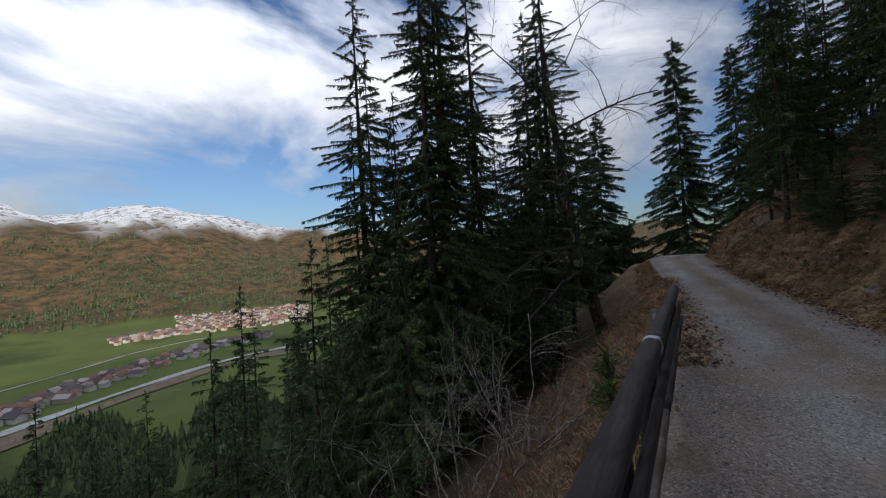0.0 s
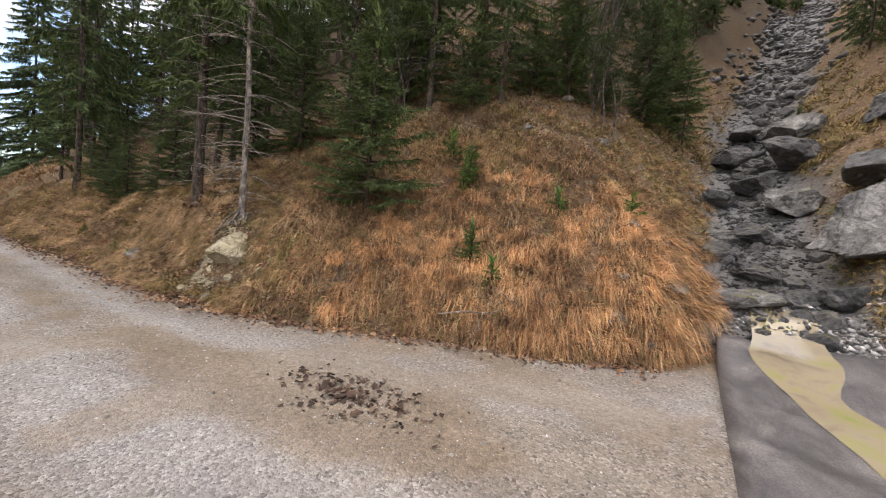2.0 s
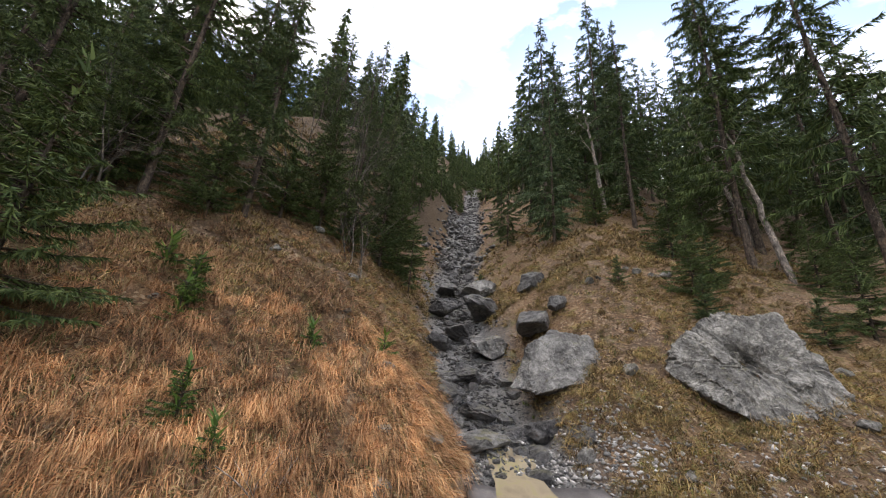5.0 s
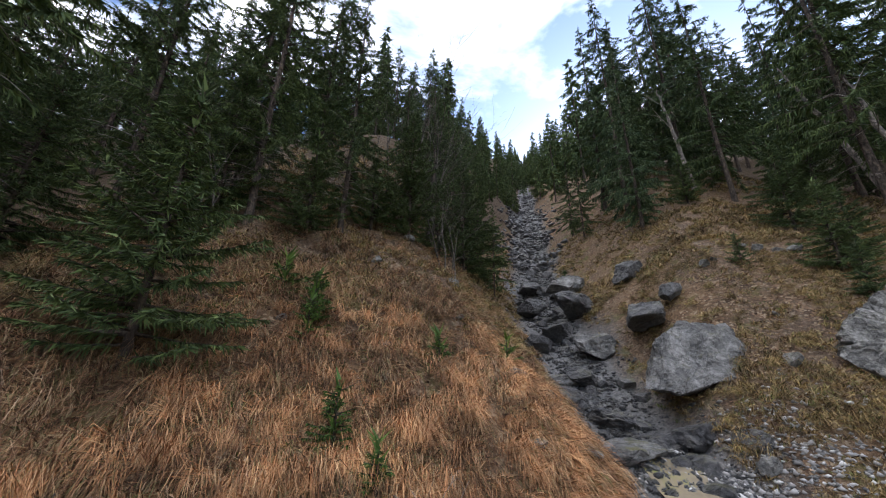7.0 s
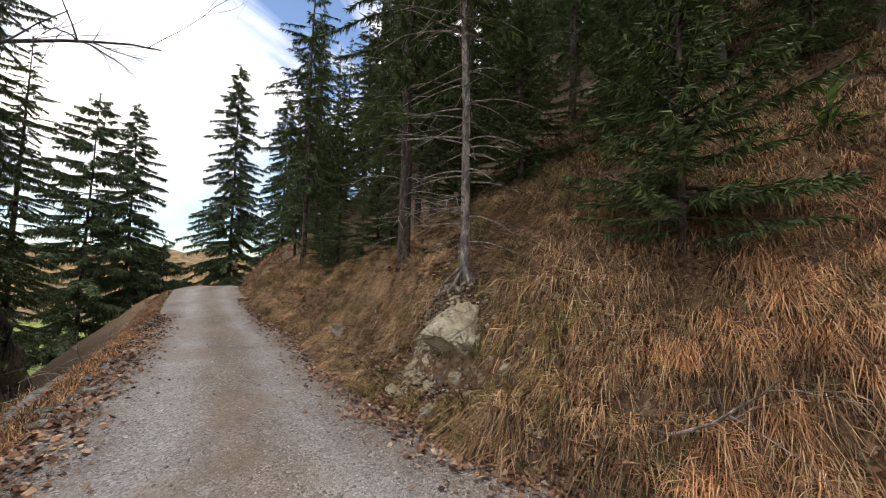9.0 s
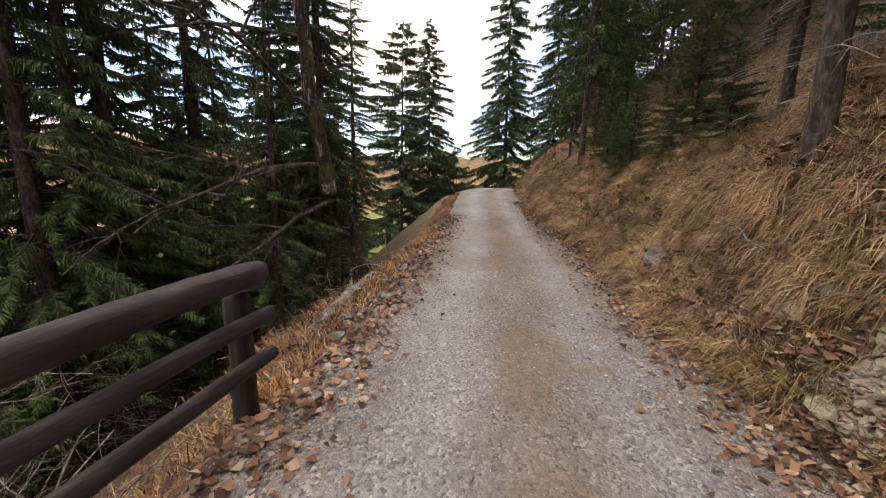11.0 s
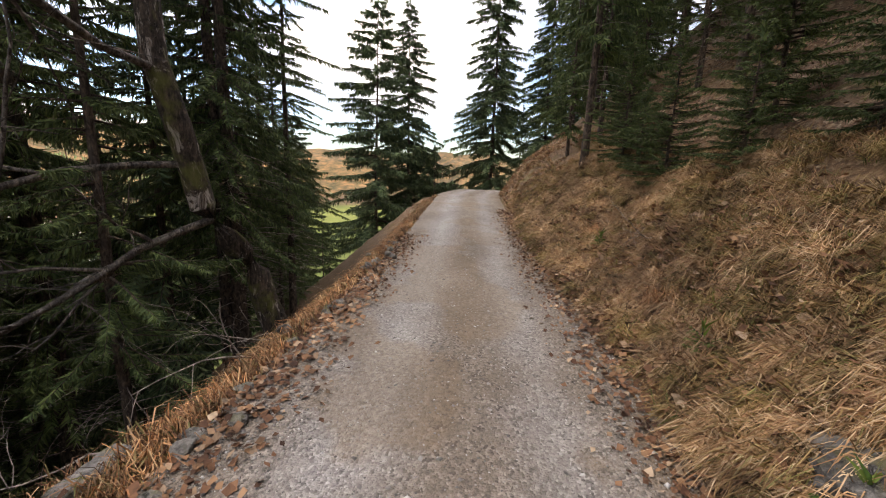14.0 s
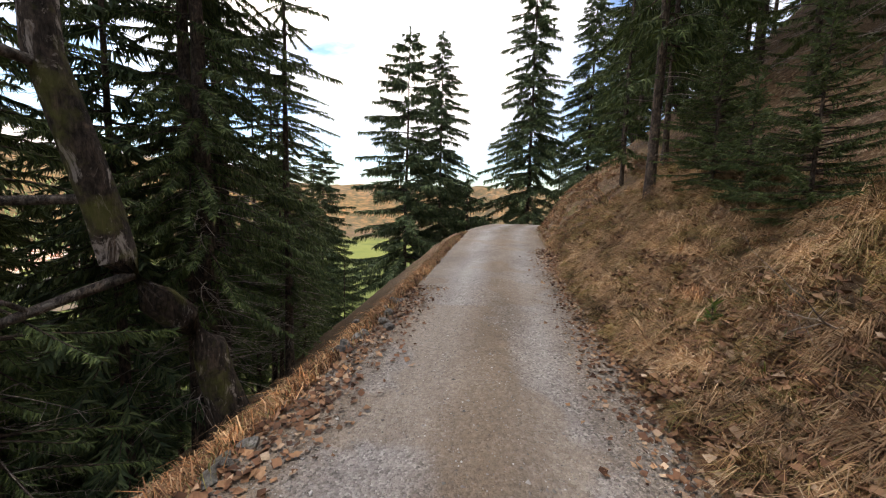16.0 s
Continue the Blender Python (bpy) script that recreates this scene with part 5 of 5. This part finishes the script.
# ---- ford over the road ----
def build_ford():
    xs, ys = np.linspace(1.62, 3.5, 16), np.linspace(-2.5, 4.75, 44)

    def zf(X, Y):
        return 0.045 + np.interp(Y, [-2.2, 2.2, 3.4, 4.8], [-0.02, 0.0, 0.08, 0.34]) - 0.05 * np.exp(-((X - 2.4 + 0.10 * (Y - 3)) / 0.45) ** 2) + 0.005 * vnoise(X * 6, Y * 6, 3)
    me, X, Y, Z = grid_mesh("ford_slab", xs, ys, zf, M_CONC)
    v = np.array([q.co for q in me.vertices])
    n, nx, ny = len(v), len(xs), len(ys)
    low = v.copy()
    low[:, 2] -= 0.22
    top = np.array([list(p.vertices) for p in me.polygons])
    ring = [i for i in range(nx)] + [(j + 1) * nx - 1 for j in range(1, ny)] + [(ny - 1) * nx + i for i in range(nx - 2, -1, -1)] + [j * nx for j in range(ny - 2, 0, -1)]
    sides = np.array([(a, a + n, c + n, c) for a, c in zip(ring, ring[1:] + ring[:1])])
    me2 = mesh_from("ford_slab", np.concatenate([v, low]), np.concatenate([top, sides]), M_CONC)
    obj("ford_slab", me2, None, "damp grey concrete ford slab across the road", "slab", "", "structure")
    # the shallow stream that crosses it
    k, m = 40, 9
    yy = np.linspace(-2.45, 5.6, k)
    c = np.interp(yy, [-2, 0, 1.5, 2.6, 3.6, 4.7, 5.6], [3.05, 2.92, 2.74, 2.6, 2.33, 2.35, 2.37])
    w = np.interp(yy, [-2, 1.5, 3.4, 4.4, 5.6], [0.16, 0.2, 0.24, 0.42, 0.3]) + 0.03 * np.sin(yy * 5)
    T = np.linspace(-1, 1, m)
    X = c[:, None] + w[:, None] * T[None]
    Y = np.repeat(yy[:, None], m, 1)
    Z = np.where(Y < 4.7, zf(X, Y) + 0.012, 0.0)
    lz = land(X, Y) + 0.03
    Z = np.where(Y < 4.7, Z, np.maximum(lz, 0.4)) - 0.006 * np.abs(T)[None] ** 3
    i = (np.arange(k - 1)[:, None] * m + np.arange(m - 1)[None]).ravel()
    f = np.stack([i, i + 1, i + m + 1, i + m], -1)
    obj("stream", mesh_from("stream", np.stack([X, Y, Z], -1).reshape(-1, 3), f, M_STREAM, True), None, "thin yellow-green film of stream water over algae", "water", "", "structure")


# ---- grass, leaves and litter ----
def blades(name, pts, down, length, width, mat, seed, label, per=9, stiff=0.5, category="grass", flop=0.8):
    """Tufts of bent blades in one mesh. down: unit vector in which each tuft leans."""
    rng = np.random.default_rng(seed)
    n = len(pts) * per
    root = np.repeat(pts, per, 0) + np.concatenate([rng.normal(0, 0.035, (n, 2)), np.zeros((n, 1))], 1)
    L = np.repeat(length, per) * rng.uniform(0.45, 1.25, n)
    a = rng.uniform(0, 6.28, n)
    spread = np.column_stack([np.cos(a), np.sin(a), np.zeros(n)])
    lean = np.repeat(down, per, 0) * flop + spread * rng.uniform(0.15, 0.75, n)[:, None]
    up = np.array([0, 0, 1.0])
    d1 = unit(up[None] * stiff + lean * 0.6 + rng.normal(0, 0.1, (n, 3)))
    d2 = unit(lean + up[None] * rng.uniform(-0.75, 0.1, n)[:, None])
    sd = unit(np.cross(d1, rng.normal(0, 1, (n, 3))))
    w = width * rng.uniform(0.6, 1.4, n)[:, None]
    m1 = root + d1 * (L * 0.42)[:, None]
    tip = m1 + d2 * (L * 0.6)[:, None]
    v = np.stack([root - sd * w * 0.5, root + sd * w * 0.5, m1 + sd * w * 0.4, m1 - sd * w * 0.4, tip], 1).reshape(-1, 3)
    i = np.arange(n)[:, None] * 5
    f = np.concatenate([np.concatenate([i, i + 1, i + 2], 1), np.concatenate([i, i + 2, i + 3], 1), np.concatenate([i + 3, i + 2, i + 4], 1)])
    return obj(name, mesh_from(name, v, f, mat), None, label, category, "", "stuff")


def slope_down(x, y):
    e = 0.25
    gx = (land(x + e, y, False) - land(x - e, y, False)) / (2 * e)
    gy = (land(x, y + e, False) - land(x, y - e, False)) / (2 * e)
    g = np.column_stack([-gx, -gy, -(gx ** 2 + gy ** 2)])
    return g / (np.linalg.norm(g, axis=1)[:, None] + 0.35)


def open_bank(x, y):
    dx = np.abs(x - np.interp(y, GUL_Y, GUL_X))
    return (y > foot(x) + 0.02) & ~((dx < 0.75 + 0.012 * y) & (y > 4.3)) & ~((x > 1.4) & (x < 3.5) & (y < 5))


def build_grass():
    rng = np.random.default_rng(21)

    def field(name, n, xr, yr, lo, hi, width, mat, label, per, seed, ok=None, flop=0.8, stiff=0.5):
        x = rng.uniform(*xr, n)
        y = foot(x) + yr[0] + (yr[1] - yr[0]) * rng.random(n) ** 1.4
        k = open_bank(x, y) & (fbm(x * 1.6, y * 1.6, 4, 61) > -0.2 + 0.35 * rng.random(n) - 0.12)
        low = (x > -9) & (x < -4.4) & (y - foot(x) < 0.6)
        k &= ~low | (rng.random(n) < 0.35)
        k &= (x + 5.3) ** 2 / 1.6 + (y - 1.5) ** 2 > 0.5 ** 2
        if ok is not None:
            k &= ok(x, y)
        x, y = x[k], y[k]
        z = land(x, y) - 0.01
        blades(name, np.stack([x, y, z], -1), slope_down(x, y), rng.uniform(lo, hi, len(x)), width, mat, seed, label, per, stiff, "grass", flop)

    field("dry_grass", 9500, (-8.5, 1.4), (0.0, 3.6), 0.12, 0.42, 0.0065, M_GRASS, "matted rusty dry grass on the cut bank", 13, 1, None, 1.15, 0.32)
    field("dry_grass", 3400, (-22, -8), (0.3, 2.6), 0.14, 0.34, 0.007, M_OLIVE, "olive and straw grass hanging over the road bank", 17, 22)
    field("dry_grass", 3400, (-22, -8), (0.1, 2.6), 0.1, 0.3, 0.007, M_GRASS, "matted rusty dry grass on the road bank", 16, 2)
    field("dry_grass", 9500, (3.3, 12), (0.0, 9.5), 0.10, 0.28, 0.011, M_OLIVE, "short dry grass on the slope beside the stream", 10, 3)
    field("dry_grass", 7000, (-7, 1.8), (2.6, 10), 0.12, 0.3, 0.012, M_OLIVE, "short dry grass on the upper slope", 9, 4)
    field("dry_grass", 2600, (-34, -20), (0.1, 3.0), 0.2, 0.4, 0.02, M_GRASS, "dry grass on the far road bank", 8, 5)
    field("straw_grass", 1100, (-3.6, 1.5), (0.2, 3.0), 0.32, 0.66, 0.007, M_STRAW, "long bright orange straw combed downhill", 24, 6, lambda x, y: fbm(x * 0.7 + 5, y * 0.7, 3, 71) > -0.05, 1.3, 0.35)
    field("straw_grass", 1900, (-20, -3.6), (0.15, 2.4), 0.28, 0.55, 0.006, M_PALE_STRAW, "long bright straw hanging in clumps over the bank", 22, 7, lambda x, y: fbm(x * 1.6 + 3, y * 1.6, 3, 73) > 0.08, 1.0, 0.5)
    field("green_grass", 2400, (-20, 9), (0.1, 4.5), 0.09, 0.25, 0.008, M_GREEN, "green herbs between dry grass", 9, 8, lambda x, y: fbm(x * 0.6, y * 0.6, 3, 81) > 0.06, 0.4, 0.8)
    field("dry_grass", 4200, (3.3, 15), (6.5, 17), 0.2, 0.42, 0.02, M_OLIVE, "dry grass on the open slope high beside the stream", 8, 31)
    field("dry_grass", 2200, (-8, 2.2), (8, 16), 0.2, 0.4, 0.02, M_OLIVE, "dry grass between the trees of the upper slope", 8, 32)
    # tussocks, each a mop of blades bent over from one crown
    def tussocks(n, xr, yr, lo, hi, mat, label, seed, per=13, ok=None):
        r = np.random.default_rng(seed)
        x = r.uniform(*xr, n)
        y = foot(x) + yr[0] + (yr[1] - yr[0]) * r.random(n) ** 1.2
        k = open_bank(x, y) & ((x + 5.4) ** 2 / 2.2 + (y - 1.6) ** 2 > 0.4 ** 2)
        if ok is not None:
            k &= ok(x, y)
        x, y = x[k], y[k]
        L = r.uniform(lo, hi, len(x))
        m = 9
        px, py = np.repeat(x, m) + r.normal(0, 0.035, len(x) * m), np.repeat(y, m) + r.normal(0, 0.035, len(x) * m)
        blades("dry_grass", np.stack([px, py, land(px, py) + 0.02], -1), slope_down(px, py), np.repeat(L, m), 0.0065, mat, seed, label, per, 0.5, "grass", 1.1)

    tussocks(430, (-4.6, 1.6), (0.05, 3.4), 0.2, 0.42, M_GRASS, "rusty tussocks bent downhill on the cut bank", 401)
    tussocks(190, (-3.0, 1.6), (0.1, 2.6), 0.26, 0.5, M_STRAW, "orange straw tussocks combed downhill on the bank", 402)
    tussocks(520, (-20, -6.2), (0.25, 2.4), 0.22, 0.46, M_PALE_STRAW, "straw tussocks overhanging the road bank", 403, 12, lambda x, y: fbm(x * 0.9, y * 0.9, 3, 17) > -0.12)
    tussocks(480, (-20, -4.4), (0.1, 2.4), 0.18, 0.4, M_OLIVE, "olive tussocks on the road bank", 404)
    tussocks(190, (-9.6, -6.4), (0.05, 1.0), 0.16, 0.36, M_PALE_STRAW, "straw tussocks on the lower road bank", 407, 12)
    tussocks(150, (-9.6, -3.8), (0.05, 0.9), 0.14, 0.3, M_OLIVE, "short olive tussocks at the foot of the bank", 408, 12)
    tussocks(520, (3.4, 11), (0.1, 7), 0.16, 0.34, M_OLIVE, "olive tussocks on the slope beside the stream", 405, 9)
    tussocks(300, (-7, 1.4), (2.8, 7), 0.2, 0.36, M_GRASS, "rusty tussocks on the upper slope", 406, 9)
    # the outer edge of the road and the slope below it
    for name, n, xr, lo, hi, mat, label, seed in (("edge_grass", 2300, (-27, -5.7), 0.14, 0.34, M_GRASS, "dry grass fringe on the outer road edge", 9), ("edge_straw", 420, (-19, -5.7), 0.2, 0.42, M_STRAW, "pale straw tufts along the outer road edge", 10), ("slope_grass", 1900, (-14, 4), 0.16, 0.4, M_GRASS, "dry grass on the slope below the rail", 11)):
        x = rng.uniform(*xr, n)
        y = edge(x) - np.abs(rng.normal(0.12, 0.32, n)) if "edge" in name else edge(x) - 0.15 - 3.2 * rng.random(n) ** 1.3
        z = land(x, y) - 0.01
        k = ~((x > -8.9) & (x < -6.4) & (y < edge(x) - 0.22) & (y > edge(x) - 0.55))
        x, y, z, n = x[k], y[k], z[k], int(k.sum())
        blades(name, np.stack([x, y, z], -1), slope_down(x, y), rng.uniform(lo, hi, n), 0.008, mat, seed, label, 12, 0.5, "grass", 0.7)
    # one big blond tuft on the bank, and others that stand out
    for i, (x, y, L) in enumerate(((-0.82, 3.55, 0.6), (-2.6, 2.6, 0.45), (-3.2, 2.2, 0.42), (-1.7, 2.9, 0.45), (-10.9, 1.7, 0.4), (-13.9, 1.9, 0.42))):
        p = np.array([[x, y, ground_at(x, y)]]) + np.column_stack([rng.normal(0, 0.09, (12, 2)), np.zeros(12)])
        ob = blades("grass_tuft", p, slope_down(p[:, 0], p[:, 1]), np.full(12, L), 0.006, M_STRAW, 400 + i, "large blond tuft of drooping dry grass", 24, 0.9, "grass tuft", 0.7)
        ob["kind"] = "thing"
        ob["group"] = "blond grass tufts"


def scatter_leaves(name, x, y, z, size, mat, seed, label):
    rng = np.random.default_rng(seed)
    n = len(x)
    a = rng.uniform(0, 6.28, n)
    tilt = rng.normal(0, 0.35, (n, 2))
    way = unit(np.column_stack([np.cos(a), np.sin(a), tilt[:, 0]]))
    sd = unit(np.column_stack([-np.sin(a), np.cos(a), tilt[:, 1]]))
    L = size * rng.uniform(0.5, 1.4, n)
    c = np.column_stack([x, y, z])
    w = L * rng.uniform(0.35, 0.6, n)
    curl = np.array([0, 0, 1.0])[None] * (L * rng.uniform(0.05, 0.35, n))[:, None]
    v = np.stack([c, c + way * (L * 0.45)[:, None] + sd * w[:, None] + curl, c + way * L[:, None] + curl * 0.5, c + way * (L * 0.45)[:, None] - sd * w[:, None] + curl * 0.7], 1).reshape(-1, 3)
    i = np.arange(n)[:, None] * 4
    f = np.concatenate([np.concatenate([i, i + 1, i + 2], 1), np.concatenate([i, i + 2, i + 3], 1)])
    obj(name, mesh_from(name, v, f, mat), None, label, "fallen leaves", "", "stuff")


def build_litter():
    rng = np.random.default_rng(33)
    n = 7000
    x = rng.uniform(-9.2, -3.4, n)
    y = foot(x) + rng.uniform(0.0, 1.0, n)
    scatter_leaves("fallen_leaves", x, y, land(x, y) + 0.015, 0.045, M_LITTER, 6, "dark leaf litter covering the bare cut bank")
    n = 14000
    x = rng.uniform(-22, 1.3, n)
    y = foot(x) + rng.normal(-0.04, 0.22, n) + 0.25 * (rng.random(n) < 0.3)
    up = y - foot(x)
    z = np.where(up > 0, land(x, y), road_surface(x, y)[0]) + 0.012
    scatter_leaves("fallen_leaves", x, y, z, 0.05, M_LITTER, 1, "brown fallen leaves gathered along the foot of the bank")
    n = 15000
    x = rng.uniform(-20, -6, n)
    y = foot(x) + np.abs(rng.normal(0.1, 0.8, n))
    scatter_leaves("fallen_leaves", x, y, land(x, y) + rng.uniform(0.03, 0.13, n), 0.07, M_LITTER, 5, "curled brown beech leaves lying over the road bank")
    n = 5200
    x = rng.uniform(-16, -4, n)
    y = edge(x) + rng.normal(0.05, 0.22, n)
    z = np.where(y < edge(x), land(x, y), road_surface(x, y)[0]) + 0.012
    scatter_leaves("fallen_leaves", x, y, z, 0.055, M_LITTER, 2, "brown fallen leaves along the outer road edge")
    n = 300
    x, y = rng.normal(-0.95, 0.36, n), rng.normal(0.45, 0.18, n)
    scatter_leaves("wet_leaves", x, y, road_surface(x, y)[0] + 0.006, 0.05, M_WETLEAF, 3, "dark wet leaves trodden into the muddy road")
    n = 6000
    x = rng.uniform(-20, 9, n)
    y = foot(x) + 0.2 + 5 * rng.random(n) ** 1.3
    k = open_bank(x, y)
    scatter_leaves("fallen_leaves", x[k], y[k], land(x[k], y[k]) + 0.03, 0.045, M_LITTER, 4, "brown fallen leaves caught in dry grass")


# ---- the village in the valley ----
def build_village():
    rng = np.random.default_rng(44)
    plaster = material("pale_plaster", 0.9)[0]
    pb = plaster.node_tree
    oi = pb.nodes.new("ShaderNodeObjectInfo")
    pb.links.new(ramp(pb, oi.outputs["Random"], [(0, (0.75, 0.72, 0.66)), (0.6, (0.6, 0.55, 0.48)), (1, (0.35, 0.25, 0.17))]), pb.nodes["Principled BSDF"].inputs["Base Color"])
    tiles = material("roof_tiles", 0.85)[0]
    tb = tiles.node_tree
    oi = tb.nodes.new("ShaderNodeObjectInfo")
    tb.links.new(ramp(tb, oi.outputs["Random"], [(0, (0.1, 0.085, 0.085)), (0.45, (0.17, 0.13, 0.12)), (0.7, (0.3, 0.12, 0.07)), (1, (0.45, 0.43, 0.42))]), tb.nodes["Principled BSDF"].inputs["Base Color"])
    protos = []
    for w, d, h, r in ((10, 12, 5.5, 3), (9, 9, 6, 2.6), (12, 18, 6, 3.4)):
        wall = mesh_from("wall", [(-w / 2, -d / 2, -2), (w / 2, -d / 2, -2), (w / 2, d / 2, -2), (-w / 2, d / 2, -2), (-w / 2, -d / 2, h), (w / 2, -d / 2, h), (w / 2, d / 2, h), (-w / 2, d / 2, h), (0, -d / 2, h + r), (0, d / 2, h + r)],
                         [(0, 1, 5, 8, 4), (1, 2, 6, 5), (2, 3, 7, 9, 6), (3, 0, 4, 7)], plaster)
        e = 0.9
        s = r / (w / 2)
        roof = mesh_from("roof", [(-w / 2 - e, -d / 2 - e, h - e * s), (0, -d / 2 - e, h + r), (w / 2 + e, -d / 2 - e, h - e * s), (-w / 2 - e, d / 2 + e, h - e * s), (0, d / 2 + e, h + r), (w / 2 + e, d / 2 + e, h - e * s),
                                  (-w / 2 - e, -d / 2 - e, h - e * s + 0.5), (0, -d / 2 - e, h + r + 0.5), (w / 2 + e, -d / 2 - e, h - e * s + 0.5), (-w / 2 - e, d / 2 + e, h - e * s + 0.5), (0, d / 2 + e, h + r + 0.5), (w / 2 + e, d / 2 + e, h - e * s + 0.5)],
                         [(0, 1, 4, 3), (1, 2, 5, 4), (6, 9, 10, 7), (7, 10, 11, 8), (0, 6, 7, 1), (1, 7, 8, 2), (3, 4, 10, 9), (4, 5, 11, 10), (0, 3, 9, 6), (2, 8, 11, 5)], tiles)
        root = empty("house", "small pale house with a pitched roof in the valley village", "house", "village houses")
        obj("wall", wall, root)
        obj("roof", roof, root)
        protos.append(root)
    spots = []

    def cluster(n, az0, az1, d0, d1, space):
        tries = 0
        while n > 0 and tries < 6000:
            tries += 1
            a, d = radians(rng.uniform(az0, az1)), rng.uniform(d0, d1)
            x, y = -math.sin(a) * d, math.cos(a) * d
            if any((x - p) ** 2 + (y - q) ** 2 < space ** 2 for p, q in spots):
                continue
            spots.append((x, y))
            n -= 1
            m = pose(x, y, ground_at(x, y), 0, 0, rng.choice([20, 25, 110, 30, 115]) + rng.uniform(-6, 6))
            copy_thing(protos[int(rng.integers(3))], m)
    cluster(230, 138, 153, 1080, 1500, 19)
    cluster(40, 151, 159, 1090, 1200, 17)
    for k in range(9):
        cluster(14, 143 + 2.8 * k, 146 + 2.8 * k, 905 - 35 * k, 955 - 33 * k, 14)
    for p in protos:
        for c in list(p.children):
            bpy.data.objects.remove(c)
        bpy.data.objects.remove(p)


def strip(name, az0, az1, d0, d1, width, mat, label, category):
    """A flat band across the valley floor."""
    k = 40
    a = np.radians(np.linspace(az0, az1, k))
    d = np.linspace(d0, d1, k) + 14 * np.sin(np.linspace(0, 7, k))
    x, y = -np.sin(a) * d, np.cos(a) * d
    nx, ny = -np.sin(a), np.cos(a)
    w = width * (1 + 0.3 * np.sin(np.linspace(0, 19, k)))
    P = np.stack([np.stack([x - nx * w / 2, y - ny * w / 2], -1), np.stack([x + nx * w / 2, y + ny * w / 2], -1)], 1).reshape(-1, 2)
    z = land(P[:, 0], P[:, 1]) + 1.2
    i = np.arange(k - 1)[:, None] * 2
    f = np.concatenate([i, i + 1, i + 3, i + 2], 1)
    obj(name, mesh_from(name, np.column_stack([P, z]), f, mat), None, label, category, "", "structure")


def build_valley_floor():
    strip("water", 136, 176, 790, 545, 16, M_STREAM_GREY, "pale grey river winding along the valley floor", "river")
    strip("valley_road", 150, 174, 1000, 760, 6, M_STREAM_GREY, "pale road crossing the green valley meadows", "road")
    strip("riverbank", 138, 176, 740, 512, 34, M_BANKS, "brown gravel bank beside the river", "riverbank")


M_STREAM_GREY = mat_rock("pale_river", (0.3, 0.29, 0.27), (0.42, 0.41, 0.39), (0.55, 0.54, 0.52), 0, 0.5, 0.02)
M_BANKS = mat_rock("river_bank", (0.12, 0.085, 0.05), (0.2, 0.15, 0.09), (0.26, 0.2, 0.12), 0, 0.9, 0.02)


def build_far_woods():
    """Dark woods on the slope below and along the valley."""
    rng = np.random.default_rng(55)

    def wood(name, x, y, lo, hi, mat, label):
        n = len(x)
        z = land(x, y)
        h = rng.uniform(lo, hi, n)
        heap_v, heap_f = [], []
        tiers, sides = 4, 7
        for k in range(tiers):
            a = np.linspace(0, 2 * math.pi, sides, endpoint=False)[None] + rng.uniform(0, 6, n)[:, None]
            rr = (h * 0.2 * (1 - k / tiers) * 1.05)[:, None] * rng.uniform(0.55, 1.35, (n, sides))
            zb = (h * (0.06 + 0.22 * k))[:, None] + rng.uniform(-0.05, 0.05, (n, sides)) * h[:, None]
            ring = np.stack([x[:, None] + np.cos(a) * rr, y[:, None] + np.sin(a) * rr, z[:, None] + zb], -1)
            tip = np.stack([x, y, z + h * min(1.0, 0.46 + 0.2 * k)], -1)[:, None]
            v = np.concatenate([ring, tip], 1).reshape(-1, 3)
            i = np.arange(n)[:, None] * (sides + 1)
            q = np.arange(sides)[None]
            f = np.stack([i + q, i + (q + 1) % sides, np.repeat(i + sides, sides, 1)], -1).reshape(-1, 3)
            heap_v.append(v)
            heap_f.append(f + k * n * (sides + 1))
        obj(name, mesh_from(name, np.concatenate(heap_v), np.concatenate(heap_f), mat), None, label, "woods", "", "stuff")

    n = 2600
    a, d = np.radians(rng.uniform(95, 190, n)), 28 + 330 * rng.random(n) ** 0.8
    x, y = -np.sin(a) * d, np.cos(a) * d
    k = (y < -26) & (land(x, y) > -146)
    wood("slope_woods", x[k], y[k], 7, 15, M_SPRUCE, "dark conifer woods on the slope down to the valley")
    n = 3000
    a, d = np.radians(rng.uniform(136, 180, n)), rng.uniform(260, 545, n)
    x, y = -np.sin(a) * d, np.cos(a) * d
    k = d < 470 + 70 * np.sin(a * 25)
    wood("valley_woods", x[k], y[k], 14, 26, M_SPRUCE, "dark conifer woods at the foot of the slope")
    n = 3600
    a, d = np.radians(rng.uniform(118, 178, n)), rng.uniform(1500, 2300, n)
    x, y = -np.sin(a) * d, np.cos(a) * d
    k = fbm(x * 0.004, y * 0.004, 3, 91) > -0.12
    wood("valley_woods", x[k], y[k], 12, 24, M_FIR, "mixed woods on the far side of the valley")


build_rail()
build_ford()
build_rocks()
build_trees()
build_bare_trees()
build_dead_branches()
build_village()
build_valley_floor()
build_far_woods()
build_grass()
build_litter()
build_pebbles()
